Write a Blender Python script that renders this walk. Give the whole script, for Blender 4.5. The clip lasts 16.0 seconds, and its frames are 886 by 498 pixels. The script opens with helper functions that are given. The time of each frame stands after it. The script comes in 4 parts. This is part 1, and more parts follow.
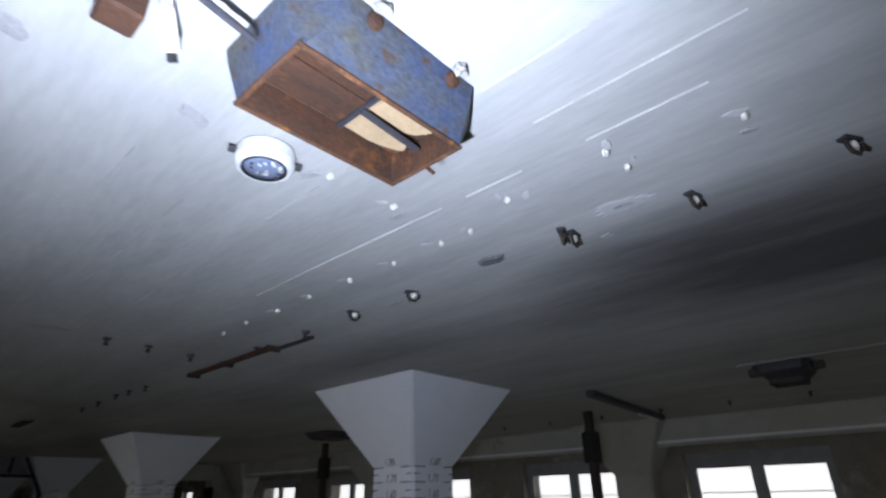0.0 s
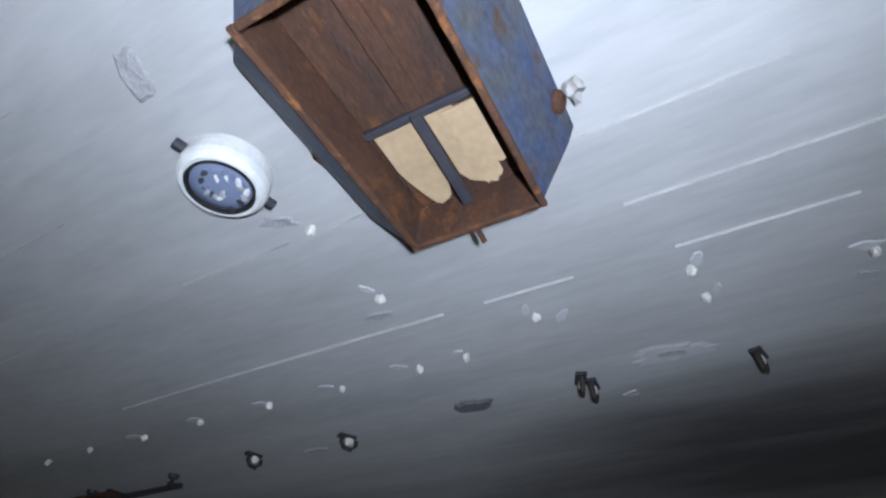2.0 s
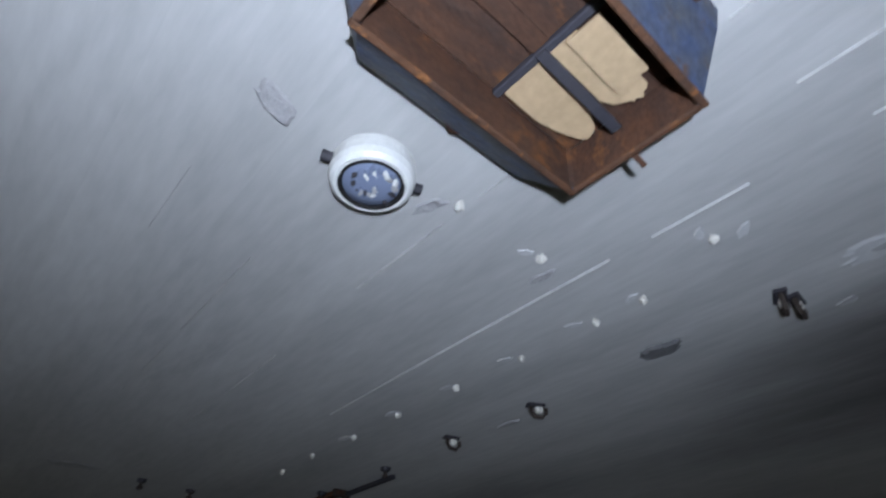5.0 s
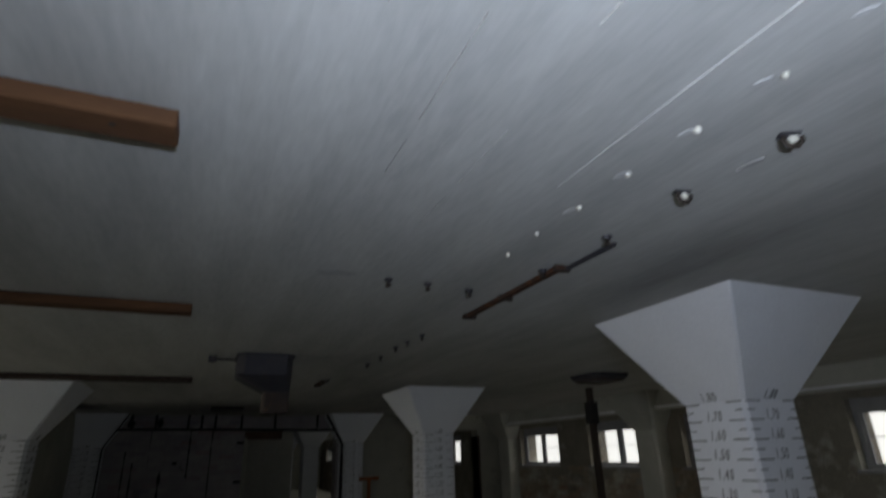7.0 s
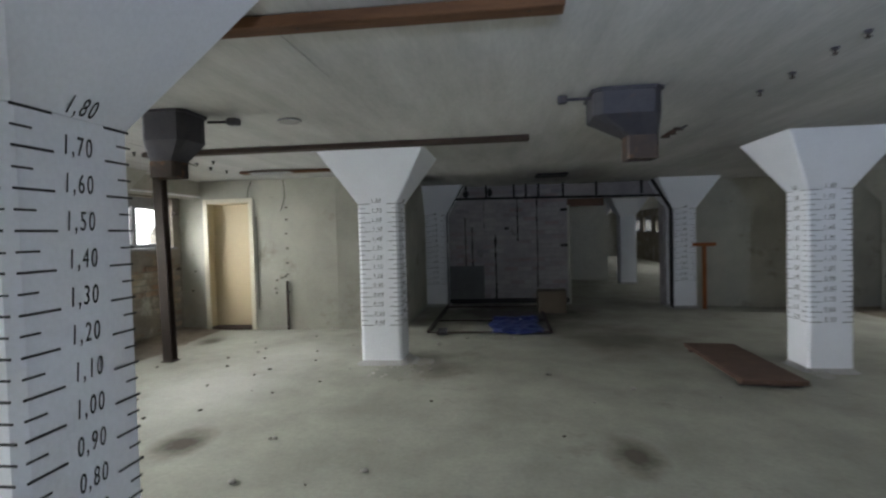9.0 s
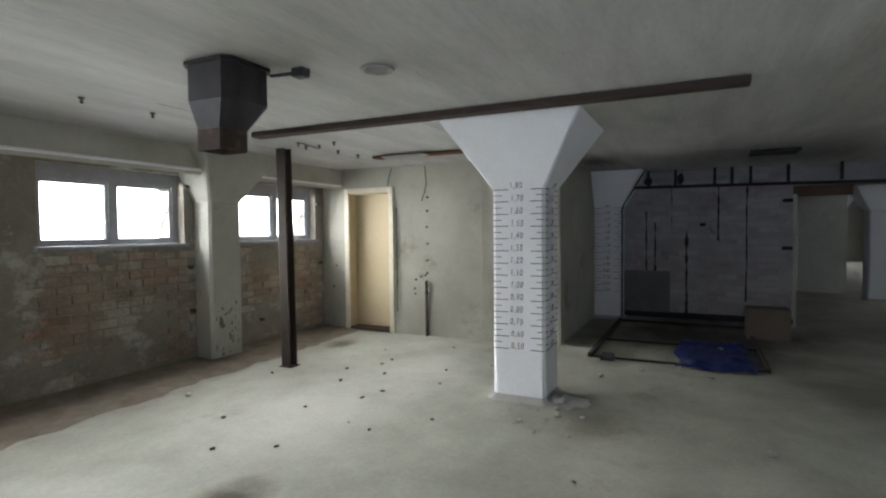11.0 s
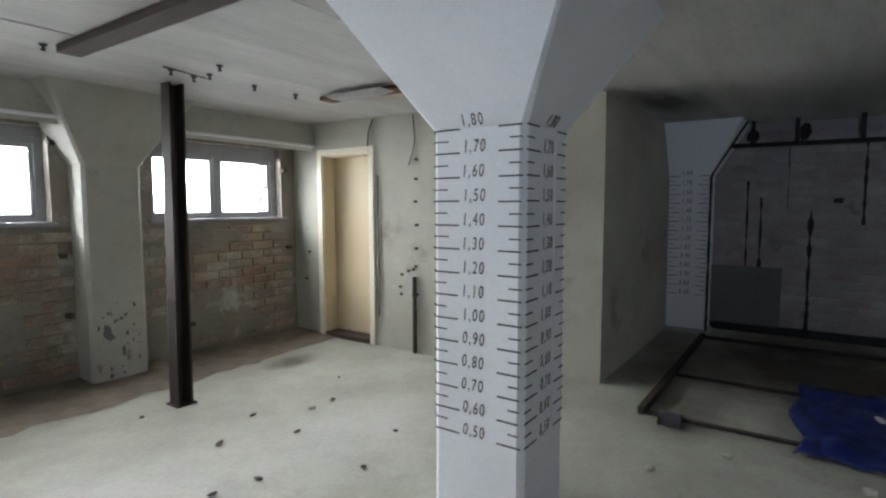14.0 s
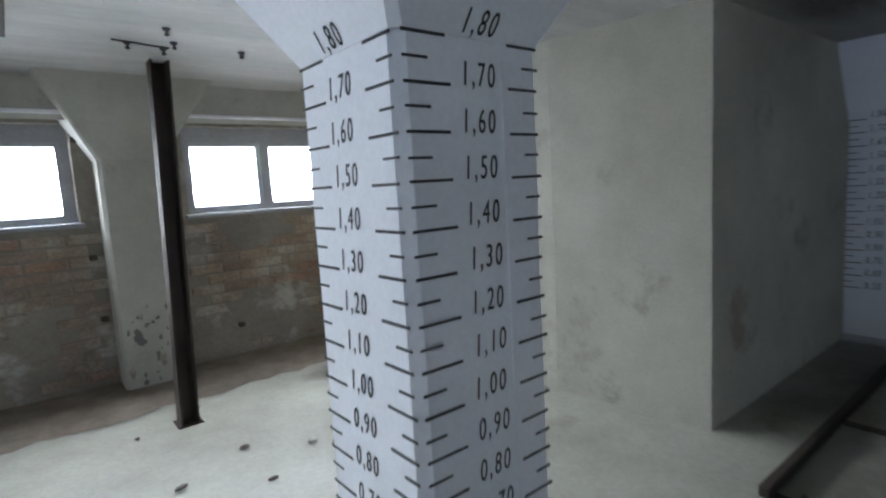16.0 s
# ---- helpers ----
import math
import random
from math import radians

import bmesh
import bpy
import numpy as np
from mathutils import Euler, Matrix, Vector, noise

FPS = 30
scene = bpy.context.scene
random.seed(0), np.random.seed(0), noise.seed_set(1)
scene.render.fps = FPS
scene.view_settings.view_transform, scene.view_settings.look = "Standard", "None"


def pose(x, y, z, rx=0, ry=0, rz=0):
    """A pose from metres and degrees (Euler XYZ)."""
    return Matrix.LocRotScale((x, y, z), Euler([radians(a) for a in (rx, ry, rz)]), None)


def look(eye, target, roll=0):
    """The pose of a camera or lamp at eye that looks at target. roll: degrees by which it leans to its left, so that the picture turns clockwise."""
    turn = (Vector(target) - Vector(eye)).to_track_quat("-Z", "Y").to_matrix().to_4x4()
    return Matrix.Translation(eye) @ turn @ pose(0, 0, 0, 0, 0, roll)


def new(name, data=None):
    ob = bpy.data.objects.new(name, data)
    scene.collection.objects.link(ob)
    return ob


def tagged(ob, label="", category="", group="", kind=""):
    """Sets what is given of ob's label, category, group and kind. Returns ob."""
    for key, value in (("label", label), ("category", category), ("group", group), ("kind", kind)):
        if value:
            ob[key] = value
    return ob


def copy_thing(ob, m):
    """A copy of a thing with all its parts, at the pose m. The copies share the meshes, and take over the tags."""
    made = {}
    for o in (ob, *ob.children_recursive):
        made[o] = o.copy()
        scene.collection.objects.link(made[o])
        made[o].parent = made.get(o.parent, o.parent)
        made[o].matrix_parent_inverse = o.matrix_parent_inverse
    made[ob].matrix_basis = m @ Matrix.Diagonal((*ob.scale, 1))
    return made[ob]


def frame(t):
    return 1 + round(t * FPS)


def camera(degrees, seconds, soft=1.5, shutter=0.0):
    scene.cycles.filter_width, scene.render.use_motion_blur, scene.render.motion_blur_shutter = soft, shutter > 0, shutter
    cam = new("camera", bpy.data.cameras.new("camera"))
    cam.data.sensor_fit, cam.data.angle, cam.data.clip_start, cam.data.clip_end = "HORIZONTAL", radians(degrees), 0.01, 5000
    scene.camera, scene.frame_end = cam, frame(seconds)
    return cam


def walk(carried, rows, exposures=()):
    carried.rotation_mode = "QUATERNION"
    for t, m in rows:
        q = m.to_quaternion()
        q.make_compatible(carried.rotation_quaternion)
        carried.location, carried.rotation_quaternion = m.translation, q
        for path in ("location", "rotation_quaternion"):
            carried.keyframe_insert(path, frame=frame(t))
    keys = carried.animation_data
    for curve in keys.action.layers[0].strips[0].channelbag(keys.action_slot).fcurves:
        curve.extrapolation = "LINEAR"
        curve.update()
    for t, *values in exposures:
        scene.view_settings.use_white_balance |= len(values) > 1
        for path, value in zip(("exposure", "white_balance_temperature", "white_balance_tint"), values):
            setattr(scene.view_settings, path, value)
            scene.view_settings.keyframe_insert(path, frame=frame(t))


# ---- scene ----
cam = camera(79.3, 16.0, soft=2.2, shutter=0.5)
PATH = [
    (0, (-0.208, 0.039, 1.51), (-1.428, 1.378, 2.358), -1.0),
    (0.5, (-0.379, 0.166, 1.554), (-1.443, 1.536, 2.549), -0.2),
    (1, (-0.54, 0.181, 1.582), (-1.461, 1.509, 2.76), 0.9),
    (1.5, (-0.63, 0.217, 1.597), (-1.403, 1.578, 2.843), 0.3),
    (2, (-0.656, 0.239, 1.62), (-1.402, 1.514, 2.968), 2.5),
    (2.5, (-0.654, 0.237, 1.626), (-1.408, 1.466, 3.012), 3.0),
    (3, (-0.66, 0.225, 1.626), (-1.445, 1.397, 3.044), 3.9),
    (3.2, (-0.661, 0.222, 1.626), (-1.459, 1.37, 3.057), 3.6),
    (5.5, (-0.718, 0.254, 1.585), (-2.053, 1.182, 2.751), -0.1),
    (6, (-0.724, 0.273, 1.563), (-2.247, 1.082, 2.575), -0.7),
    (6.5, (-0.772, 0.235, 1.536), (-2.408, 0.977, 2.415), -0.4),
    (7, (-0.905, 0.09, 1.5), (-2.614, 0.848, 2.211), -1.7),
    (7.5, (-1.052, -0.019, 1.457), (-2.879, 0.692, 1.858), -2.8),
    (8, (-1.283, -0.101, 1.403), (-3.201, 0.424, 1.617), -2.8),
    (8.5, (-1.600, -0.142, 1.408), (-3.599, -0.090, 1.453), -1.2),
    (9, (-1.876, -0.255, 1.389), (-3.861, -0.492, 1.329), -1.5),
    (9.5, (-2.198, -0.304, 1.400), (-4.160, -0.688, 1.347), -2.4),
    (10, (-2.566, -0.268, 1.390), (-4.442, -0.960, 1.334), -0.9),
    (10.2, (-2.706, -0.252, 1.393), (-4.559, -1.004, 1.350), -1.1),
    (12.3, (-4.288, -0.415, 1.388), (-6.031, -1.397, 1.246), -0.9),
    (12.5, (-4.437, -0.433, 1.388), (-6.166, -1.431, 1.260), -1.8),
    (13, (-4.820, -0.460, 1.378), (-6.554, -1.445, 1.234), -2.7),
    (13.5, (-5.184, -0.428, 1.410), (-6.869, -1.496, 1.265), -0.8),
    (14, (-5.558, -0.478, 1.404), (-7.202, -1.606, 1.241), -0.1),
    (14.5, (-5.883, -0.473, 1.406), (-7.495, -1.646, 1.244), -3.1),
    (15, (-6.246, -0.403, 1.417), (-7.749, -1.706, 1.211), -0.9),
    (15.5, (-6.547, -0.439, 1.399), (-7.961, -1.830, 1.138), -2.5),
    (16, (-6.835, -0.512, 1.413), (-8.077, -2.061, 1.173), -3.3),
]
walk(cam, [(t, look(eye, target, roll)) for t, eye, target, roll in PATH],
     exposures=[(0, -1.2, 6200, 12), (0.5, -1.2, 6250, 11), (1, -1.3, 6300, 10), (1.5, -1.42, 6300, 10), (2, -1.82, 6300, 10), (5.5, -2.0, 6300, 10), (6.5, -2.05, 6300, 10), (7, -1.25, 6500, 8), (7.5, -0.65, 7000, 5), (8, 0.1, 7200, 5),
                (8.6, 0.75, 6500, 8), (9, 0.96, 5950, 9), (12.5, 1.16, 5900, 10), (15, 1.32, 5550, 11), (16, 1.48, 5350, 11)])

# ---- light ----
world = bpy.data.worlds.new("world")
scene.world = world
world.use_nodes = True
wn = world.node_tree.nodes
sky = wn.new("ShaderNodeTexSky")
sky.sky_type, sky.sun_disc = "NISHITA", False
sky.sun_elevation, sky.sun_rotation = radians(35), radians(200)
world.node_tree.links.new(sky.outputs[0], wn["Background"].inputs[0])
wn["Background"].inputs[1].default_value = 0.12
sun = new("sun", bpy.data.lights.new("sun", "SUN"))
sun.data.energy, sun.data.angle, sun.data.color = 0.8, radians(12), (1.0, 0.96, 0.9)
sun.matrix_world = pose(0, 0, 12, 55, 0, 200)

WINDOW_W = 27.0      # watts of daylight in one window opening
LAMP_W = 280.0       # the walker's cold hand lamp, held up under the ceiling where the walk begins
DAY = (1.0, 0.97, 0.90)


def window_light(x, y, z, w, h, into):
    """Daylight in a window opening, shining along y."""
    ob = new("window_daylight", bpy.data.lights.new("window_daylight", "AREA"))
    ob.data.shape, ob.data.size, ob.data.size_y = "RECTANGLE", w, h
    ob.data.energy, ob.data.color = WINDOW_W * (1.0 if into > 0 else 0.32), DAY   # right-hand lamps set weaker to keep that side of the hall dim
    ob.data.spread = radians(126 if into > 0 else 92)
    ob.matrix_world = look((x, y, z), (x, y + into, z - (0.70 if into > 0 else 1.7)))


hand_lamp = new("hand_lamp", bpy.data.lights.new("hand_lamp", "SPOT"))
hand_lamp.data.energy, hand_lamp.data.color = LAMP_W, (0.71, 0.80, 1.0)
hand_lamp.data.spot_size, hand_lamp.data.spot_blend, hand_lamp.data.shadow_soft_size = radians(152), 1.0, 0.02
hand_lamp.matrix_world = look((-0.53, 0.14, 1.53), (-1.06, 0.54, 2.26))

# ---- materials ----


def material(name, base, second=None, rough=0.85, metal=0.0, scale=4.0, fine=60.0, bump=0.15, stretch=(1, 1, 1), third=None,
             third_at=0.62, third_scale=1.3, contrast=0.5, bump_fine=0.3, spec=0.3, grain_depth=0.07, blots=(), vary=0.0, boards=0.0):
    """A worn surface: two colours mixed by large noise, a third in patches, fine grain in colour and relief."""
    m = bpy.data.materials.new(name)
    m.use_nodes = True
    n, li = m.node_tree.nodes, m.node_tree.links
    b = n["Principled BSDF"]
    second = second or tuple(c * 0.8 for c in base)
    geo = n.new("ShaderNodeNewGeometry")
    mp = n.new("ShaderNodeMapping")
    mp.inputs["Scale"].default_value = stretch
    li.new(geo.outputs["Position"], mp.inputs[0])
    big = n.new("ShaderNodeTexNoise")
    big.inputs["Scale"].default_value, big.inputs["Detail"].default_value, big.inputs["Roughness"].default_value = scale, 6, 0.62
    li.new(mp.outputs[0], big.inputs[0])
    r1 = n.new("ShaderNodeMapRange")
    r1.inputs[1].default_value, r1.inputs[2].default_value = 0.5 - contrast / 2, 0.5 + contrast / 2
    li.new(big.outputs[0], r1.inputs[0])
    mix = n.new("ShaderNodeMix")
    mix.data_type = "RGBA"
    mix.inputs[6].default_value, mix.inputs[7].default_value = (*base, 1), (*second, 1)
    li.new(r1.outputs[0], mix.inputs[0])
    out = mix.outputs[2]
    if third:
        pat = n.new("ShaderNodeTexNoise")
        pat.inputs["Scale"].default_value, pat.inputs["Detail"].default_value, pat.inputs["Roughness"].default_value = third_scale, 8, 0.68
        off = n.new("ShaderNodeMapping")
        off.inputs["Location"].default_value = (7.3, 2.1, 4.4)
        li.new(mp.outputs[0], off.inputs[0])
        li.new(off.outputs[0], pat.inputs[0])
        r2 = n.new("ShaderNodeMapRange")
        r2.inputs[1].default_value, r2.inputs[2].default_value = third_at - 0.04, third_at + 0.06
        li.new(pat.outputs[0], r2.inputs[0])
        mix2 = n.new("ShaderNodeMix")
        mix2.data_type = "RGBA"
        mix2.inputs[7].default_value = (*third, 1)
        li.new(r2.outputs[0], mix2.inputs[0])
        li.new(out, mix2.inputs[6])
        out = mix2.outputs[2]
    for bx, by, rx, ry, deep, tint in blots:       # soot, oil and damp stains, pale patches and painted dimness, with cloudy edges
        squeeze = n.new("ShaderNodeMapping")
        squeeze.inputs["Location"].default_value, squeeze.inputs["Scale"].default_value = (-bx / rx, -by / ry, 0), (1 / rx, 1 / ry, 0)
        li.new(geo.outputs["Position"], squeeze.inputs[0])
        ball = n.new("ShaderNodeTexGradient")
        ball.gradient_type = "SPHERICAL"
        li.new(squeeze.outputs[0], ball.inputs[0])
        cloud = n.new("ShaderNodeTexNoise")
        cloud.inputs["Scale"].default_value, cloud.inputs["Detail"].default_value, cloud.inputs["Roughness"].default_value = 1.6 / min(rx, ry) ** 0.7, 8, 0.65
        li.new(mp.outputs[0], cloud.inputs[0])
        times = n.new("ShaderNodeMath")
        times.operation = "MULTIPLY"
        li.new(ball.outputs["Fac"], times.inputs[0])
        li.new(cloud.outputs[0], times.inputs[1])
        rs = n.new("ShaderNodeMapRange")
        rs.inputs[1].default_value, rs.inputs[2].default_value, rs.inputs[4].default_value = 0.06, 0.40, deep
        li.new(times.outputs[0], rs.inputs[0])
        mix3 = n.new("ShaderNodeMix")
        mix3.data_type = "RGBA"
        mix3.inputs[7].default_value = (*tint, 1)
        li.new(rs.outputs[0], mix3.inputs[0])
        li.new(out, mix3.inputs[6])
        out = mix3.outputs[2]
    if boards:       # shuttering boards of slightly different tone, running along x
        axes = n.new("ShaderNodeSeparateXYZ")
        li.new(geo.outputs["Position"], axes.inputs[0])
        wander = n.new("ShaderNodeTexNoise")
        wander.inputs["Scale"].default_value = 0.8
        li.new(geo.outputs["Position"], wander.inputs[0])
        sway = n.new("ShaderNodeMath")
        sway.operation = "MULTIPLY_ADD"
        sway.inputs[1].default_value = 0.03
        li.new(wander.outputs[0], sway.inputs[0])
        li.new(axes.outputs["Y"], sway.inputs[2])
        step = n.new("ShaderNodeMath")
        step.operation = "DIVIDE"
        step.inputs[1].default_value = boards
        li.new(sway.outputs[0], step.inputs[0])
        cell = n.new("ShaderNodeMath")
        cell.operation = "FLOOR"
        li.new(step.outputs[0], cell.inputs[0])
        pick = n.new("ShaderNodeTexWhiteNoise")
        pick.noise_dimensions = "1D"
        li.new(cell.outputs[0], pick.inputs["W"])
        shade = n.new("ShaderNodeMapRange")
        shade.inputs[3].default_value, shade.inputs[4].default_value = 0.96, 1.025
        li.new(pick.outputs["Value"], shade.inputs[0])
        mixb = n.new("ShaderNodeMix")
        mixb.data_type, mixb.blend_type = "RGBA", "MULTIPLY"
        mixb.inputs[0].default_value = 1.0
        li.new(out, mixb.inputs[6])
        li.new(shade.outputs[0], mixb.inputs[7])
        out = mixb.outputs[2]
    grain = n.new("ShaderNodeTexNoise")
    grain.inputs["Scale"].default_value, grain.inputs["Detail"].default_value = fine, 4
    li.new(mp.outputs[0], grain.inputs[0])
    r3 = n.new("ShaderNodeMapRange")
    r3.inputs[1].default_value, r3.inputs[2].default_value = 0.3, 0.7
    r3.inputs[3].default_value, r3.inputs[4].default_value = 1 - grain_depth * 1.3, 1 + grain_depth
    li.new(grain.outputs[0], r3.inputs[0])
    mul = n.new("ShaderNodeMix")
    mul.data_type, mul.blend_type = "RGBA", "MULTIPLY"
    mul.inputs[0].default_value = 1.0
    li.new(out, mul.inputs[6])
    li.new(r3.outputs[0], mul.inputs[7])
    tone = mul.outputs[2]
    if vary:        # each piece a little lighter, darker or redder than the next
        info = n.new("ShaderNodeObjectInfo")
        ramp = n.new("ShaderNodeValToRGB")
        ramp.color_ramp.elements[0].color, ramp.color_ramp.elements[1].color = (1 - vary, 1 - vary, 1 - vary, 1), (1.15, 1.1, 1.02, 1)
        mid = ramp.color_ramp.elements.new(0.12)
        mid.color = (1.0, 1 - vary * 0.9, 1 - vary * 1.2, 1)
        mid2 = ramp.color_ramp.elements.new(0.3)
        mid2.color = (0.95, 0.92, 0.88, 1)
        li.new(info.outputs["Random"], ramp.inputs[0])
        mul2 = n.new("ShaderNodeMix")
        mul2.data_type, mul2.blend_type = "RGBA", "MULTIPLY"
        mul2.inputs[0].default_value = 1.0
        li.new(tone, mul2.inputs[6])
        li.new(ramp.outputs[0], mul2.inputs[7])
        tone = mul2.outputs[2]
    li.new(tone, b.inputs["Base Color"])
    b.inputs["Roughness"].default_value, b.inputs["Metallic"].default_value = rough, metal
    b.inputs["Specular IOR Level"].default_value = spec
    bp = n.new("ShaderNodeBump")
    bp.inputs["Strength"].default_value, bp.inputs["Distance"].default_value = bump_fine, 0.004
    li.new(grain.outputs[0], bp.inputs["Height"])
    bp2 = n.new("ShaderNodeBump")
    bp2.inputs["Strength"].default_value, bp2.inputs["Distance"].default_value = bump, 0.03
    li.new(big.outputs[0], bp2.inputs["Height"])
    li.new(bp.outputs[0], bp2.inputs["Normal"])
    li.new(bp2.outputs[0], b.inputs["Normal"])
    return m


SOOT_AND_DIM, OIL_AND_DIM, RUSTY, PALE_FLOOR = (0.10, 0.092, 0.09), (0.075, 0.062, 0.045), (0.30, 0.20, 0.12), (0.49, 0.48, 0.44)
CEIL_M = material("limewashed_concrete", (0.55, 0.545, 0.52), (0.38, 0.375, 0.355), scale=2.4, stretch=(0.35, 1.6, 1), fine=30, bump=0.15,
                  third=(0.36, 0.35, 0.34), third_at=0.70, third_scale=1.1, bump_fine=0.12, grain_depth=0.05, boards=0.1035,
                  # the two blots nearest the start mix soot with painted lamp falloff
                  blots=((0.05, 2.15, 2.3, 0.85, 0.88, SOOT_AND_DIM), (-0.65, 1.86, 1.0, 0.45, 0.85, SOOT_AND_DIM), (-2.6, 2.0, 1.2, 0.35, 0.35, SOOT_AND_DIM), (-10.4, -1.5, 0.9, 0.35, 0.85, SOOT_AND_DIM), (-6.3, 1.6, 2.2, 0.5, 0.3, SOOT_AND_DIM),
                         # the last three darken the ceiling over bay, right side and left edge
                         (-8.8, -3.3, 0.6, 0.35, 0.5, RUSTY), (-10.6, 0.6, 1.9, 1.8, 0.6, SOOT_AND_DIM), (-8.2, 3.2, 3.4, 2.0, 0.4, SOOT_AND_DIM), (-5.2, -4.6, 3.2, 0.7, 0.35, SOOT_AND_DIM)))
FLOOR_M = material("dusty_concrete", (0.39, 0.385, 0.325), (0.25, 0.245, 0.205), scale=1.9, fine=38, bump=0.3, third=(0.23, 0.215, 0.175),
                   third_at=0.64, third_scale=1.1, rough=0.8, bump_fine=0.15, grain_depth=0.055,
                   blots=((-5.25, -2.5, 0.42, 0.26, 0.95, OIL_AND_DIM), (-5.25, 0.5, 0.42, 0.24, 0.9, OIL_AND_DIM), (-8.7, -4.3, 0.4, 0.22, 0.8, OIL_AND_DIM), (-4.93, 3.37, 0.5, 0.3, 0.8, OIL_AND_DIM), (-7.2, -0.95, 0.6, 0.4, 0.5, OIL_AND_DIM),
                          # the four pale blots lighten the floor in front of the window walls
                          # wide dark blots in and before the bay: grime with dimness painted in
                          (-6.6, -3.0, 1.6, 1.0, 0.6, PALE_FLOOR), (-4.4, -3.2, 1.2, 0.9, 0.45, PALE_FLOOR), (-8.0, -2.7, 0.9, 0.7, 0.5, PALE_FLOOR), (-6.0, 3.6, 1.6, 0.9, 0.45, PALE_FLOOR), (-10.9, -0.2, 2.1, 2.2, 0.97, OIL_AND_DIM), (-8.9, 1.1, 1.6, 1.2, 0.65, OIL_AND_DIM), (-9.4, -1.1, 0.7, 0.3, 0.6, OIL_AND_DIM)))
# brown of the wall-foot dirt, with shade under the sills painted in
DIRT_SHADE_M = material("brown_dirt_and_sill_shade", (0.13, 0.10, 0.072), (0.25, 0.22, 0.175), scale=5, fine=50, bump=0.5)
COLUMN_M = material("whitewashed_plaster", (0.80, 0.81, 0.85), (0.74, 0.75, 0.785), scale=2.2, fine=70, bump=0.06, third=(0.64, 0.64, 0.63),
                    third_at=0.72, third_scale=2.4, bump_fine=0.12, grain_depth=0.03)
PIL_M = material("grey_dusty_plaster", (0.47, 0.465, 0.415), (0.34, 0.335, 0.295), scale=2.2, fine=60, bump=0.2, third=(0.27, 0.26, 0.215), third_at=0.64, third_scale=2.6, grain_depth=0.04)
PLASTER_M = material("stained_wall_plaster", (0.48, 0.47, 0.40), (0.33, 0.32, 0.27), scale=1.5, fine=60, grain_depth=0.04, bump=0.22, third=(0.27, 0.255, 0.20),
                     third_at=0.62, third_scale=1.4)
LOWER_M = material("crumbling_wall_plaster", (0.28, 0.26, 0.215), (0.17, 0.15, 0.125), scale=3.0, fine=30, bump=0.6, third=(0.41, 0.395, 0.345),
                   third_at=0.58, third_scale=2.0)
DARKWALL_M = material("old_painted_brick", (0.37, 0.36, 0.385), (0.24, 0.232, 0.255), scale=3, fine=30, bump=0.4, third=(0.16, 0.155, 0.16),
                      third_at=0.66, third_scale=2.5, vary=0.2)
FAR_M = material("far_hall_plaster", (0.60, 0.59, 0.53), (0.48, 0.47, 0.42), scale=1.5, fine=25)
BLACK_M = material("bitumen", (0.012, 0.012, 0.013), (0.03, 0.028, 0.026), scale=12, fine=60, bump=0.6, rough=0.7)
RIM_M = material("orange_rust_edge", (0.13, 0.056, 0.025), (0.06, 0.035, 0.024), scale=26, fine=120, bump=0.5, third=(0.24, 0.10, 0.035),
                 third_at=0.60, third_scale=30, rough=0.8, metal=0.1)
RUST_M = material("rusted_steel", (0.098, 0.044, 0.023), (0.05, 0.03, 0.022), scale=9, fine=90, bump=0.4, stretch=(2.2, 0.8, 1.2), contrast=0.32, grain_depth=0.16, third=(0.16, 0.066, 0.024),
                  third_at=0.6, third_scale=9, rough=0.75, metal=0.15)
BLUE_M = material("chipped_blue_paint_on_steel", (0.055, 0.078, 0.145), (0.088, 0.086, 0.072), scale=9, fine=80, bump=0.25, third=(0.085, 0.05, 0.03),
                  third_at=0.60, third_scale=22, rough=0.5, metal=0.1, stretch=(1.6, 0.9, 1.6), contrast=0.3, grain_depth=0.2)
DARKSTEEL_M = material("dark_painted_steel", (0.045, 0.045, 0.055), (0.07, 0.065, 0.07), scale=9, fine=60, rough=0.55, metal=0.3,
                       third=(0.10, 0.06, 0.045), third_at=0.66, third_scale=6)
POST_M = material("brown_rusty_post", (0.042, 0.033, 0.027), (0.06, 0.046, 0.037), scale=10, fine=70, rough=0.7, metal=0.2)
RUSTCOLLAR_M = material("brown_rusty_collar", (0.085, 0.06, 0.045), (0.05, 0.042, 0.04), scale=9, fine=70, rough=0.75, metal=0.15, third=(0.15, 0.085, 0.05), third_at=0.58, third_scale=8)
TIMBER_M = material("old_brown_timber", (0.16, 0.075, 0.032), (0.09, 0.043, 0.021), scale=9, stretch=(3, 0.4, 3), fine=60, bump=0.3)
DARKTIMBER_M = material("dark_old_timber", (0.075, 0.052, 0.04), (0.045, 0.033, 0.027), scale=9, stretch=(3, 0.4, 3), fine=60, bump=0.3)
CREAM_M = material("cream_paint", (0.62, 0.52, 0.34), (0.55, 0.46, 0.30), scale=2, fine=25, bump=0.03, rough=0.5, contrast=0.8, grain_depth=0.015, bump_fine=0.08)
FRAMEW_M = material("ivory_paint", (0.74, 0.70, 0.58), (0.66, 0.62, 0.50), scale=5, fine=40, bump=0.05, rough=0.5)
GREY_M = material("weathered_grey_window_paint", (0.22, 0.225, 0.24), (0.30, 0.30, 0.31), scale=9, fine=60, bump=0.2, rough=0.6)
